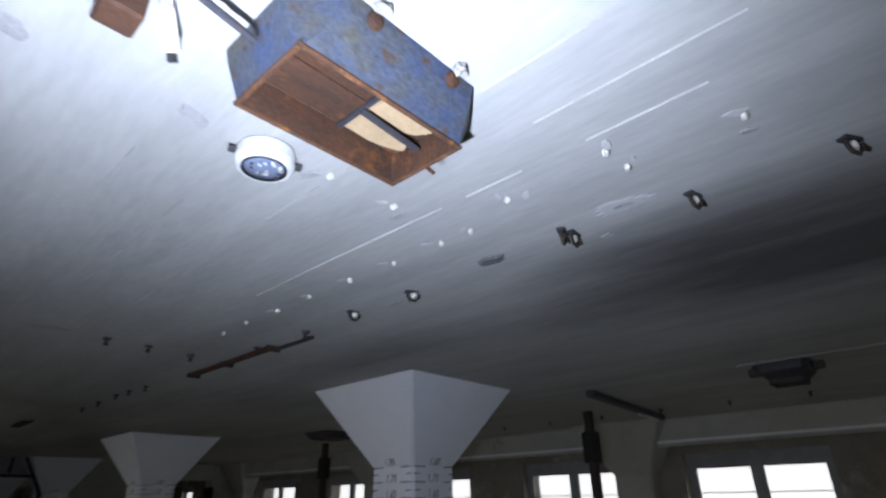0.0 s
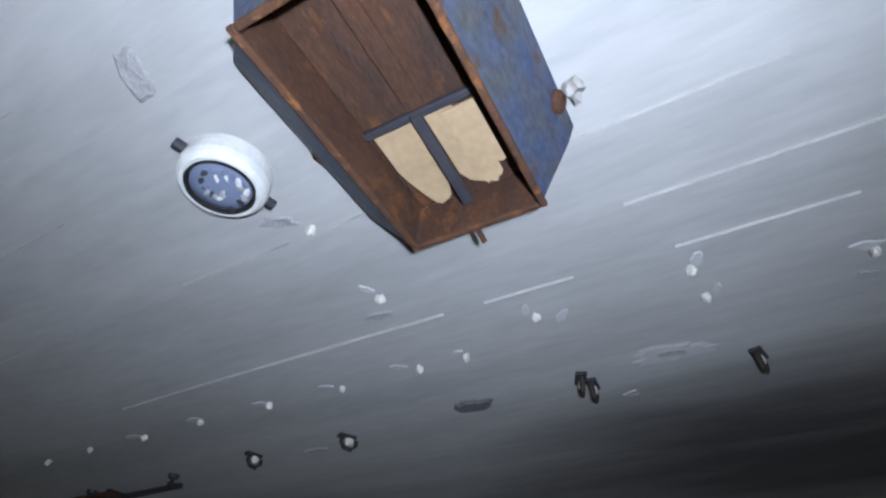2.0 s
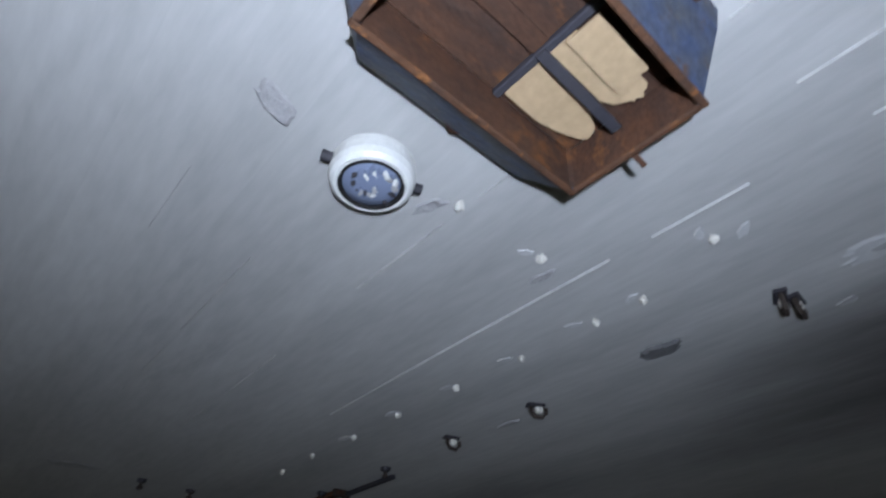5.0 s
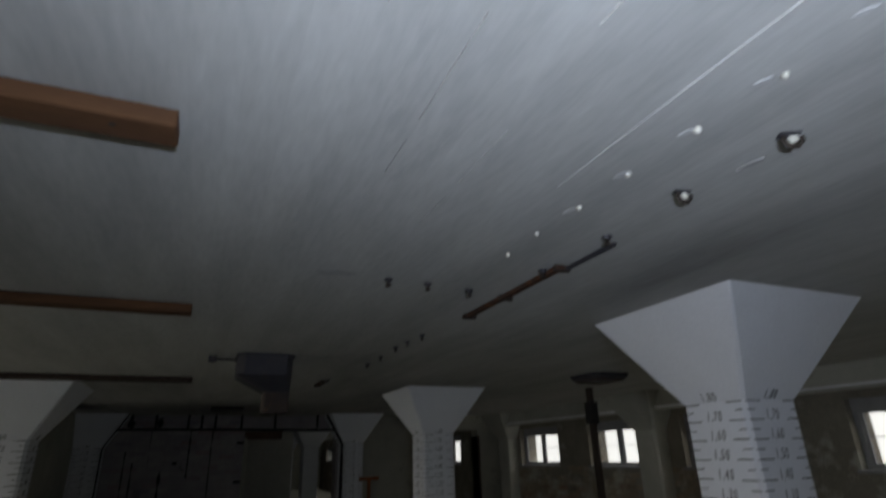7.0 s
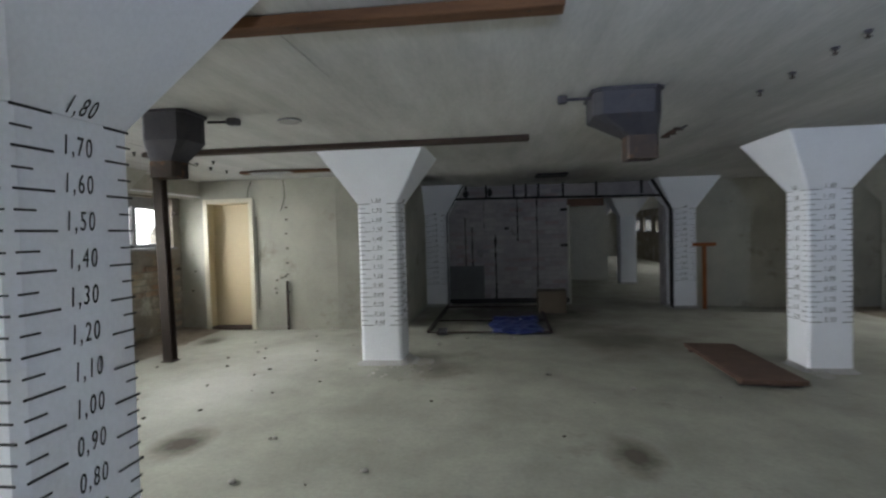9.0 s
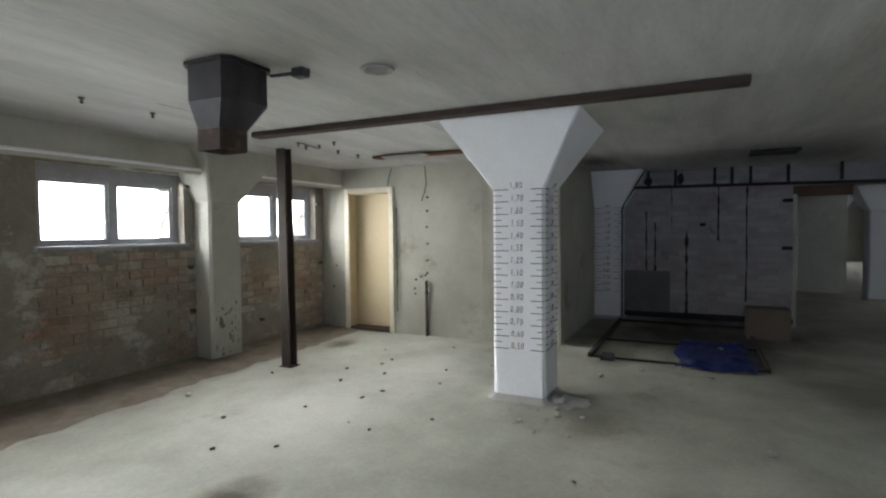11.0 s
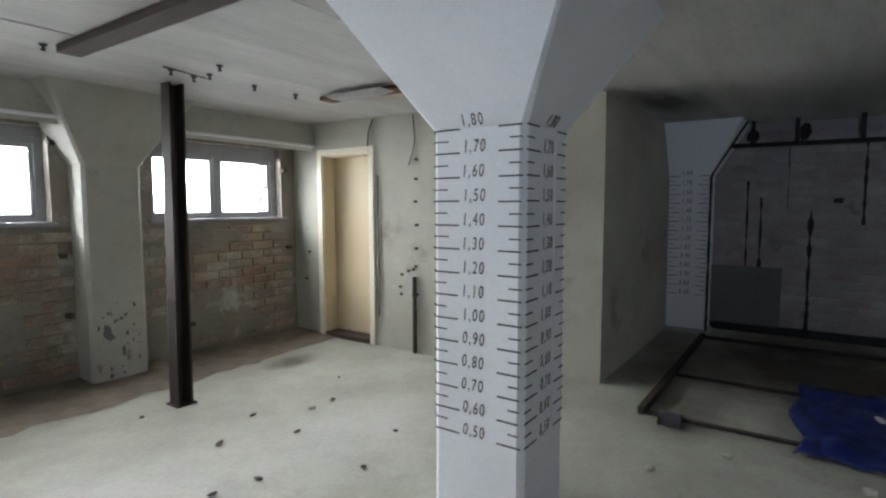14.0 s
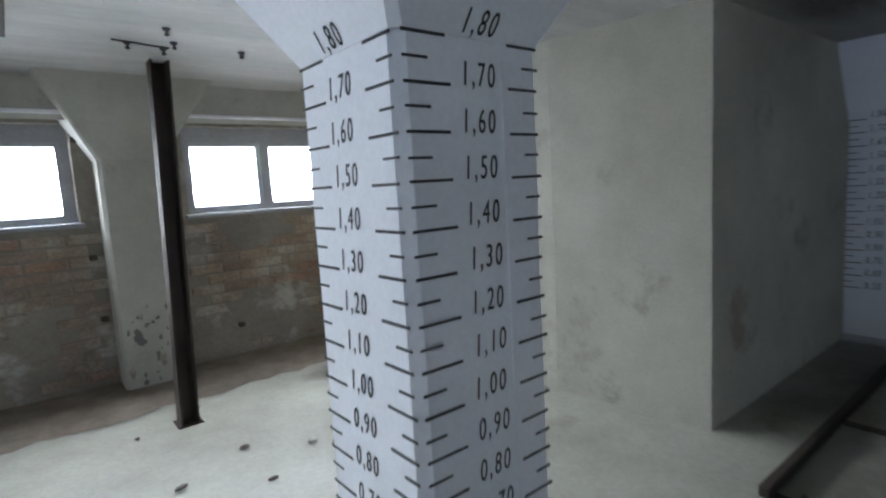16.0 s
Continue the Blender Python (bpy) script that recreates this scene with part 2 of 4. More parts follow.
LAMP_M = material("off_white_enamel", (0.74, 0.74, 0.70), (0.66, 0.66, 0.62), scale=10, fine=60, bump=0.05, rough=0.35, spec=0.5)
CARD_M = material("brown_cardboard", (0.43, 0.31, 0.18), (0.38, 0.27, 0.155), scale=9, fine=80, bump=0.1)
SMEAR_M = material("thin_whitewash", (0.60, 0.60, 0.585), (0.50, 0.50, 0.485), scale=20, fine=60, bump=0.05, grain_depth=0.04)
SEAM_M = material("limewash_ridge", (0.52, 0.515, 0.49), (0.42, 0.415, 0.395), scale=14, fine=60, bump=0.05, grain_depth=0.05, contrast=0.3)
PLUG_M = material("pale_plaster_plug", (0.80, 0.78, 0.70), (0.70, 0.67, 0.58), scale=30, fine=120)
SMUDGE_M = material("bare_grey_mortar", (0.36, 0.35, 0.34), (0.46, 0.45, 0.44), scale=40, fine=140, bump=0.5)
INK_M = material("black_stencil_paint", (0.035, 0.035, 0.037), (0.05, 0.05, 0.05), scale=20, fine=120, rough=0.7)
TARP_M = material("blue_plastic_sheet", (0.005, 0.011, 0.075), (0.009, 0.019, 0.115), scale=6, fine=40, bump=0.5, rough=0.35, spec=0.5)
REDBOARD_M = material("reddish_brown_board", (0.135, 0.082, 0.058), (0.085, 0.055, 0.042), scale=5, fine=50, bump=0.2)
CARDBOARD2_M = material("brown_hardboard", (0.13, 0.105, 0.075), (0.10, 0.08, 0.06), scale=4, fine=50)
PANELGREY_M = material("grey_cement_render", (0.12, 0.12, 0.12), (0.16, 0.16, 0.16), scale=5, fine=40, bump=0.4)
ORANGE_M = material("orange_rust_paint", (0.34, 0.12, 0.04), (0.22, 0.08, 0.03), scale=8, fine=60)
BRICK_M = material("whitewash_worn_brick", (0.33, 0.285, 0.225), (0.175, 0.14, 0.11), scale=3.2, fine=45, bump=0.8, third=(0.37, 0.355, 0.31),
                   third_at=0.50, third_scale=2.0, vary=0.27, contrast=0.4, grain_depth=0.16)
RUBBLE_M = material("plaster_rubble", (0.48, 0.46, 0.42), (0.32, 0.30, 0.27), scale=25, fine=90, bump=0.6)
CHIP_M = material("dark_debris", (0.05, 0.04, 0.032), (0.09, 0.075, 0.06), scale=25, fine=90, bump=0.6)

GLASS_M = bpy.data.materials.new("dusty_window_glass")
GLASS_M.use_nodes = True
g = GLASS_M.node_tree.nodes["Principled BSDF"]
g.inputs["Transmission Weight"].default_value, g.inputs["Roughness"].default_value, g.inputs["IOR"].default_value = 1.0, 0.12, 1.45
LENS_M = bpy.data.materials.new("lamp_lens_glass")
LENS_M.use_nodes = True
g = LENS_M.node_tree.nodes["Principled BSDF"]
g.inputs["Base Color"].default_value = (0.22, 0.26, 0.36, 1)
g.inputs["Roughness"].default_value, g.inputs["Metallic"].default_value = 0.15, 0.1

# ---- mesh helpers ----


def link_mesh(name, bm, mat, smooth=False):
    me = bpy.data.meshes.new(name)
    bm.normal_update()
    bm.to_mesh(me)
    bm.free()
    me.materials.append(mat)
    if smooth:
        for p in me.polygons:
            p.use_smooth = True
    return new(name, me)


def part(name, bm, mat, parent, label="", smooth=False):
    ob = link_mesh(name, bm, mat, smooth)
    ob.parent = parent
    if label:
        tagged(ob, label)
    return ob


def empty(name, m, label, category, group="", kind=""):
    ob = new(name)
    ob.matrix_world = m
    return tagged(ob, label, category, group, kind)


def add_box(bm, x0, x1, y0, y1, z0, z1):
    v = [bm.verts.new(p) for p in ((x0, y0, z0), (x1, y0, z0), (x1, y1, z0), (x0, y1, z0), (x0, y0, z1), (x1, y0, z1), (x1, y1, z1), (x0, y1, z1))]
    for f in ((0, 3, 2, 1), (4, 5, 6, 7), (0, 1, 5, 4), (1, 2, 6, 5), (2, 3, 7, 6), (3, 0, 4, 7)):
        bm.faces.new([v[i] for i in f])
    return v


def box(x0, x1, y0, y1, z0, z1, bevel=0.0, seg=1):
    bm = bmesh.new()
    add_box(bm, x0, x1, y0, y1, z0, z1)
    if bevel:
        bmesh.ops.bevel(bm, geom=bm.edges[:], offset=bevel, segments=seg, affect="EDGES", profile=0.6)
    return bm


def boxes(rows):
    bm = bmesh.new()
    for r in rows:
        add_box(bm, *r)
    return bm


def loft(rings, cap=True):
    """Rings of equal point counts joined into a closed skin."""
    bm = bmesh.new()
    vs = [[bm.verts.new(p) for p in ring] for ring in rings]
    n = len(vs[0])
    for a, b in zip(vs, vs[1:]):
        for i in range(n):
            bm.faces.new((a[i], a[(i + 1) % n], b[(i + 1) % n], b[i]))
    if cap:
        bm.faces.new(list(reversed(vs[0])))
        bm.faces.new(vs[-1])
    bmesh.ops.recalc_face_normals(bm, faces=bm.faces[:])
    return bm


def tube(points, r, sides=8):
    """A round bar along points."""
    rings = []
    for i, p in enumerate(points):
        a, b = Vector(points[max(i - 1, 0)]), Vector(points[min(i + 1, len(points) - 1)])
        d = (b - a).normalized()
        side = d.cross(Vector((0, 0, 1)) if abs(d.z) < 0.9 else Vector((1, 0, 0))).normalized()
        up = side.cross(d)
        rings.append([Vector(p) + r * (math.cos(k * math.tau / sides) * side + math.sin(k * math.tau / sides) * up) for k in range(sides)])
    return loft(rings)


def lathe(profile, sides=24, cx=0.0, cy=0.0):
    return loft([[(cx + r * math.cos(k * math.tau / sides), cy + r * math.sin(k * math.tau / sides), z) for k in range(sides)] for r, z in profile])


def lump(rx, ry, rz, seed, sub=2, rough=0.35):
    bm = bmesh.new()
    bmesh.ops.create_icosphere(bm, subdivisions=sub, radius=1)
    for v in bm.verts:
        k = 1 + rough * noise.noise(v.co * 1.7 + Vector((seed * 3.1, seed * 1.7, 0)))
        v.co = Vector((v.co.x * rx * k, v.co.y * ry * k, v.co.z * rz * k))
    return bm


def ragged(cx, cy, rx, ry, z, thick, seed, n=22, turn=0.0):
    """A flat patch with an uneven outline, thick metres deep below z."""
    rnd = random.Random(seed)
    pts = []
    for k in range(n):
        a = k * math.tau / n
        q = 1 + 0.45 * noise.noise((math.cos(a) * 1.3 + seed, math.sin(a) * 1.3, seed * 0.7)) + rnd.uniform(-0.12, 0.12)
        px, py = rx * q * math.cos(a), ry * q * math.sin(a)
        pts.append((cx + px * math.cos(turn) - py * math.sin(turn), cy + px * math.sin(turn) + py * math.cos(turn)))
    inner = [(cx + 0.8 * (x - cx), cy + 0.8 * (y - cy), z - thick) for x, y in pts]
    return loft([[(x, y, z) for x, y in pts], inner])


def structure(name, bm, mat, label, category, smooth=False):
    return tagged(link_mesh(name, bm, mat, smooth), label, category, kind="structure")


# ---- measures of the place ----
CEIL = 2.26
GX, GY = (-7.66, -3.19), (-1.60, 2.92)
WL, WR = -5.23, 6.50          # inner faces of the two window walls
XD = -9.56                    # the door wall
XW = -12.30                   # the old brick wall at the end
XE = 4.0                      # the end behind the start
XF = -33.0                    # far end of the hall beyond
SILL, HEAD = 1.28, 2.00


def ground(y):
    """The floor falls gently towards the right-hand windows."""
    return -0.024 * max(0.0, y + 0.1) ** 1.04


# ---- floor and ceiling ----


def grid_sheet(x0, x1, y0, y1, z, step, wobble, seed, flip=False, fall=False):
    bm = bmesh.new()
    nx, ny = int((x1 - x0) / step), int((y1 - y0) / step)
    vs = [[bm.verts.new((x0 + (x1 - x0) * i / nx, y0 + (y1 - y0) * j / ny,
                         z + (ground(y0 + (y1 - y0) * j / ny) if fall else 0) + wobble * noise.noise((x0 + (x1 - x0) * i / nx + seed, (y0 + (y1 - y0) * j / ny) * 1.3, seed)))) for j in range(ny + 1)] for i in range(nx + 1)]
    for i in range(nx):
        for j in range(ny):
            q = (vs[i][j], vs[i + 1][j], vs[i + 1][j + 1], vs[i][j + 1])
            bm.faces.new(tuple(reversed(q)) if flip else q)
    return bm


structure("floor", grid_sheet(XF - 0.3, XE + 0.3, WL - 0.3, WR + 0.3, -0.006, 0.25, 0.006, 3.0, fall=True), FLOOR_M, "dusty grey-green concrete floor with stains, pale patches and painted dimness", "floor", True)
bm = grid_sheet(XF - 0.3, XE + 0.3, WL - 0.3, WR + 0.3, CEIL + 0.004, 0.3, 0.004, 9.0, True)
rnd = random.Random(5)
y = WL + 0.3
while y < WR - 0.2:       # board seams left in the cast concrete
    x = XW
    while x < XE:
        ln = rnd.uniform(0.8, 2.6)
        if rnd.random() < 0.10 and not (x + ln > -3.4 and -0.5 < y < 2.2):
            w = rnd.uniform(0.0012, 0.003)
            add_box(bm, x, min(x + ln, XE), y - w, y + w, CEIL - rnd.uniform(-0.002, 0.0006), CEIL + 0.006)
        x += ln + rnd.uniform(0.1, 1.5)
    y += rnd.uniform(0.11, 0.2)
structure("ceiling", bm, CEIL_M, "limewashed concrete ceiling with board seams, soot and painted dimness", "ceiling", False)

bm = bmesh.new()
for x0, x1, ya, w in ((-2.3, -0.28, 1.022, 0.0011), (-2.4, -1.3, 0.494, 0.0010), (-1.62, -1.12, 0.314, 0.0008), (-1.52, -1.07, 0.71, 0.0007), (-1.28, -1.06, 0.601, 0.0009), (-0.7, -0.26, 0.884, 0.0008),
                      (-0.72, -0.36, 0.724, 0.0007), (-0.6, -0.4, 0.608, 0.0007), (-3.1, -2.2, 0.31, 0.0009), (-2.6, -1.9, 0.72, 0.0007)):
    n = max(2, int((x1 - x0) / 0.09))
    for k in range(n):        # a ridge that comes and goes
        if noise.noise((k * 0.55, ya * 9, 1.0)) > -0.12:
            a = x0 + (x1 - x0) * k / n
            yy = ya + 0.004 * noise.noise((a * 1.5, ya, 3))
            add_box(bm, a, a + (x1 - x0) / n, yy - w * 0.28, yy + w * 0.28, CEIL - 0.001, CEIL + 0.006)
structure("trim_seams", bm, SEAM_M, "pale raised board seams in the limewashed ceiling", "seam")

# ---- walls ----
COLS_X = (-30.06, -25.58, -21.10, -16.62, -12.14, -7.66, -3.18, 1.30)


def window_centres(x0, x1):
    return [c + s for c in COLS_X for s in (-1.02, 1.13) if x0 + 0.74 < c + s < x1 - 0.74]


def holed_wall(name, axis, at, back, a0, a1, holes, mat, label, z1=CEIL + 0.02):
    """A thick wall with openings. axis x: the wall runs along x at y = at .. back; holes are (a, b, z0, z1)."""
    bm = bmesh.new()

    def put(u0, u1, z0, z1_):
        if u1 - u0 < 1e-4 or z1_ - z0 < 1e-4:
            return
        lo, hi = min(at, back), max(at, back)
        if axis == "x":
            add_box(bm, u0, u1, lo, hi, z0, z1_)
        else:
            add_box(bm, lo, hi, u0, u1, z0, z1_)

    u = a0
    for h0, h1, zb, zt in sorted(holes):
        put(u, h0, -0.25, z1)
        put(h0, h1, -0.25, zb)
        put(h0, h1, zt, z1)
        u = h1
    put(u, a1, -0.25, z1)
    return structure(name, bm, mat, label, "wall")


WW = 0.70  # half width of a window opening
DROP = 0.075     # the right-hand windows lie a little lower
left_w = window_centres(XD, XE)
right_w = [c + 0.18 for c in window_centres(XF, XE - 0.3)]
holed_wall("wall_left", "x", WL, WL - 0.4, XD - 0.3, XE + 0.3, [(c - WW, c + WW, SILL, HEAD) for c in left_w], LOWER_M, "crumbling plastered brick wall under the windows")
holed_wall("wall_right", "x", WR, WR + 0.4, XF - 0.3, XE + 0.3, [(c - WW, c + WW, SILL - DROP, HEAD - DROP) for c in right_w], LOWER_M, "crumbling plastered brick wall with a row of windows")
pier = [(-9.66, -1.79), (XD - 0.5, -1.79), (XD - 0.5, -2.75), (XD - 0.002, -2.75)]
structure("wall_pier", loft([[(x, y, -0.25) for x, y in pier], [(x, y, CEIL + 0.02) for x, y in pier]]), PLASTER_M, "pale plaster wall end running to the corner", "wall")
holed_wall("wall_door", "y", XD, XD - 0.22, WL, -2.75, [(-4.79, -4.09, -0.25, 1.94)], PLASTER_M, "patchy pale plaster wall with a door opening")
structure("wall_return", box(XW - 0.3, XD - 0.5, -1.99, -1.79, -0.25, CEIL + 0.02), PLASTER_M, "plain pale plaster return wall", "wall")
holed_wall("wall_end", "y", XW, XW - 0.3, -1.79, 2.92, [(0.93, 2.66, -0.25, 1.98)], DARKWALL_M, "old white-painted brick wall with an opening")
holed_wall("wall_end_pale", "y", XW + 0.002, XW - 0.298, 2.92, WR, [(4.85, 5.85, -0.25, 1.95)], PLASTER_M, "pale plastered end wall with a door opening")
structure("wall_far_partition", box(-17.9, -17.7, -1.79, 2.62, -0.25, CEIL + 0.02), FAR_M, "pale cross wall in the far hall", "wall")
structure("wall_back", box(XE, XE + 0.3, WL - 0.3, WR + 0.3, -0.25, CEIL + 0.02), PLASTER_M, "plain plaster end wall", "wall")
structure("wall_far", box(XF - 0.3, XF, WL - 0.3, WR + 0.3, -0.25, CEIL + 0.02), FAR_M, "plain pale wall at the end of the far hall", "wall")
structure("wall_far_side", box(XF, XW - 0.3, -1.99, -1.79, -0.25, CEIL + 0.02), FAR_M, "plain pale side wall of the far hall", "wall")
structure("wall_closet", boxes([(XD - 1.5, XD - 0.22, WL - 0.3, WL, -0.25, CEIL + 0.02), (XD - 1.7, XD - 1.5, WL - 0.3, -1.99, -0.25, CEIL + 0.02)]), PLASTER_M,
          "plain walls behind the door", "wall")

# downstand beams along the window walls
for nm, yy, s, x0, x1 in (("trim_left", WL, 1, XD, XE), ("trim_right", WR, -1, XW, XE)):
    prof = [(0, CEIL + 0.01), (0.33 * s, CEIL + 0.01), (0.33 * s, 2.02), (0.30 * s, 1.985), (0, 2.03)]
    structure(nm, loft([[(x0 + 0.001, yy + a, b) for a, b in prof], [(x1, yy + a, b) for a, b in prof]]), PIL_M, "grey whitewashed concrete beam above the windows", "beam")
    # a paler strip is added to paint window light caught on the lower bevel
    lip = [(0.331 * s, 2.046), (0.345 * s, 2.042), (0.345 * s, 2.022), (0.331 * s, 2.018)]
    structure(nm + "_lit_edge", loft([[(x0 + 0.004, yy + a, b) for a, b in lip], [(x1, yy + a, b) for a, b in lip]]), COLUMN_M, "added pale strip painting the lit lower edge of the beam", "trim")

# ---- windows ----


def make_window(idx, cx, wall, s):
    """A low two-light window in the opening; s is the way into the room along y."""
    w = tagged(empty("window_%d" % idx, pose(cx, wall, SILL - (DROP if s < 0 else 0)), "low two-light window in weathered grey frame", "window", "windows of the hall"), kind="structure")
    d0, d1 = sorted((-0.10 * s, -0.17 * s))
    bm = boxes([(-WW, WW, d0, d1, 0, 0.035), (-WW, WW, d0, d1, 0.59, 0.72), (-WW, -WW + 0.06, d0, d1, 0.035, 0.59), (WW - 0.06, WW, d0, d1, 0.035, 0.59),
                (-0.035, 0.035, d0, d1, 0.035, 0.59)])
    part("window_frame", bm, GREY_M, w)
    for sx in (-1, 1):
        a, b = sorted((sx * 0.035, sx * (WW - 0.06)))
        e0, e1 = sorted((-0.115 * s, -0.155 * s))
        sash = part("sash", boxes([(a, b, e0, e1, 0.035, 0.06), (a, b, e0, e1, 0.565, 0.59), (a, a + 0.026, e0, e1, 0.06, 0.565), (b - 0.026, b, e0, e1, 0.06, 0.565),
                                   (a + 0.026, b - 0.026, -0.1345 * s - 0.006, -0.1345 * s + 0.006, 0.318, 0.328)]), GREY_M, w)
        for z0, z1 in ((0.06, 0.318), (0.328, 0.565)):
            p = part("pane", box(a + 0.026, b - 0.026, -0.1365 * s - 0.002, -0.1365 * s + 0.002, z0, z1), GLASS_M, sash)
            p.visible_shadow = False
    part("latch", box(-0.03, 0.03, -0.115 * s - 0.012, -0.115 * s + 0.012, 0.30, 0.325, 0.004), LAMP_M, w)
    e0, e1 = sorted((-0.105 * s, 0.045 * s))
    part("window_sill", box(-WW - 0.03, WW + 0.03, e0, e1, -0.03, 0.004, 0.004), GREY_M, w, "thin grey metal sill")
    window_light(cx, wall - 0.26 * s, SILL + 0.36 - (DROP if s < 0 else 0), 1.36, 0.68, s)


k = 1
for c in left_w:
    make_window(k, c, WL, 1)
    k += 1
for c in right_w:
    make_window(k, c, WR, -1)
    k += 1

# bright overcast sky outside both rows of windows
SKY_M = bpy.data.materials.new("overcast_sky")
SKY_M.use_nodes = True
g = SKY_M.node_tree.nodes["Principled BSDF"]
g.inputs["Base Color"].default_value = (0.0, 0.0, 0.0, 1)
g.inputs["Emission Color"].default_value, g.inputs["Emission Strength"].default_value = (1.0, 0.985, 0.95, 1), 3.2
for yy in (WL - 2.9, WR + 2.9):
    structure("backdrop", box(XF, XE, yy - 0.02, yy + 0.02, 0.8, 5.5), SKY_M, "plain bright overcast sky outside the windows", "sky")

# ---- columns ----
H0, H1, MARK = 0.21, 0.53, 0.08    # half widths of shaft and capital; the painted zero lies a little under the floor
NECK = 1.72
SLOPE = math.degrees(math.atan2(H1 - H0, CEIL - NECK))


def square(h, z, c=0.026):
    return [(h - c, -h, z), (h, -h + c, z), (h, h - c, z), (h - c, h, z), (-h + c, h, z), (-h, h - c, z), (-h, -h + c, z), (-h + c, -h, z)]


def glyphs(text):
    cu = bpy.data.curves.new("numeral", "FONT")
    cu.body, cu.size, cu.shear, cu.align_x, cu.extrude = text, 0.074, 0.12, "CENTER", 0.0006
    cu.space_character = 1.28
    ob = new("numeral", cu)
    me = bpy.data.meshes.new_from_object(ob.evaluated_get(bpy.context.evaluated_depsgraph_get()))
    bpy.data.objects.remove(ob)
    me.materials.clear()
    me.materials.append(INK_M)
    return me


MARKS = list(range(50, 185, 10))
GLYPHS = {m: glyphs("%d,%02d" % (m // 100, m % 100)) for m in MARKS}


def scale_face(column, turn, seed):
    """A painted height scale on one face: ticks at both edges every 5 cm, numerals every 10 cm."""
    rnd = random.Random(seed)
    shift = -0.014 if turn == 90 else 0.0
    face = Matrix.Rotation(radians(turn), 4, "Z")
    bm = bmesh.new()
    for m in range(50, 185, 5):
        z = m / 100 - MARK
        if m == 180:
            z -= 0.004
        ln = 0.115 if m % 10 == 0 else 0.06
        t = 0.0032 if m % 10 == 0 else 0.0028
        for a, b in ((-H0 + 0.014, -H0 + 0.014 + ln), (H0 - 0.014 - ln * 0.86, H0 - 0.014)):
            dz = rnd.uniform(-0.0015, 0.0015)
            add_box(bm, a, b + rnd.uniform(-0.006, 0.006), -H0 - 0.0022, -H0 + 0.001, z - t + dz, z + t + dz)
    ob = part("tick_marks", bm, INK_M, column, "black painted scale ticks")
    ob.matrix_local = face
    for m in MARKS:
        n_ = new("numeral", GLYPHS[m])
        n_.parent = column
        n_.matrix_local = face @ pose(rnd.uniform(-0.004, 0.004) + shift, -H0 - 0.0012, m / 100 - MARK + 0.001, 90, 0, rnd.uniform(-0.2, 0.2)) @ Matrix.Diagonal((0.64, 1.0, 1.0, 1.0))
        if m == 180:      # the topmost numeral stands on the slope of the capital
            n_.matrix_local = face @ pose(shift, -H0 - 0.006, NECK + 0.008, 90 + SLOPE) @ Matrix.Diagonal((0.64, 1.0, 1.0, 1.0))


def make_column(x, y, faces, label, seed, wide=1.0):
    c = empty("column", pose(x, y, 0), label, "column", "mushroom columns of the hall")
    rings = []
    for i in range(25):
        z = -0.12 + (NECK + 0.12) * i / 24
        rings.append([(px + 0.002 * noise.noise((px * 9 + seed, py * 9, z * 4)), py + 0.002 * noise.noise((px * 9, py * 9 + seed, z * 4)), z) for px, py, z in square(H0, z)])
    part("shaft", loft(rings), COLUMN_M, c, "square whitewashed shaft with chipped foot")
    part("capital", loft([square(H0, NECK + 0.001, 0.02), square(H0 + (H1 - H0) * 0.5, NECK + 0.27, 0.015), square(H1, CEIL + 0.003, 0.008)]), COLUMN_M, c,
         "flared pyramidal capital")
    gz = ground(y)
    part("foot_fillet", loft([square(0.265, gz - 0.004, 0.05), square(0.235, gz + 0.012, 0.04), square(H0 + 0.001, gz + 0.04, 0.026)]), SMUDGE_M, c, "grey mortar fillet at the foot")
    for f in faces:
        scale_face(c, f, seed * 7 + f)
    c.scale = (1.0, wide, 1.0)
    return c


# a face at turn 0 looks to -y, at 90 to +x, at 180 to +y
LBL = "white square mushroom column with a painted height scale"
c = make_column(GX[0], GY[0] - 0.01, (90, 180, 0), LBL, 1, 1.048)
part("plaster_seam", box(-0.081, -0.073, H0 - 0.001, H0 + 0.003, 0.45, NECK - 0.04, 0.0015), COLUMN_M, c, "raised seam in the plaster")
make_column(GX[1], GY[0], (90, 180), LBL, 2)
make_column(GX[1], GY[1] + 0.03, (0, 90, 270), LBL, 3)
make_column(GX[0] - 0.02, GY[1] - 0.05, (0, 90, 270), LBL, 4)
make_column(-12.14, GY[0] + 0.01, (90,), "white mushroom column in the dark corner bay with height scale", 5)
make_column(-12.14, GY[1], (90, 270), "white mushroom column beside the wide wall opening", 6)
for x in (-16.62, -21.10, -25.58):
    make_column(x, GY[1], (), "pale mushroom column standing in the far hall", 8)


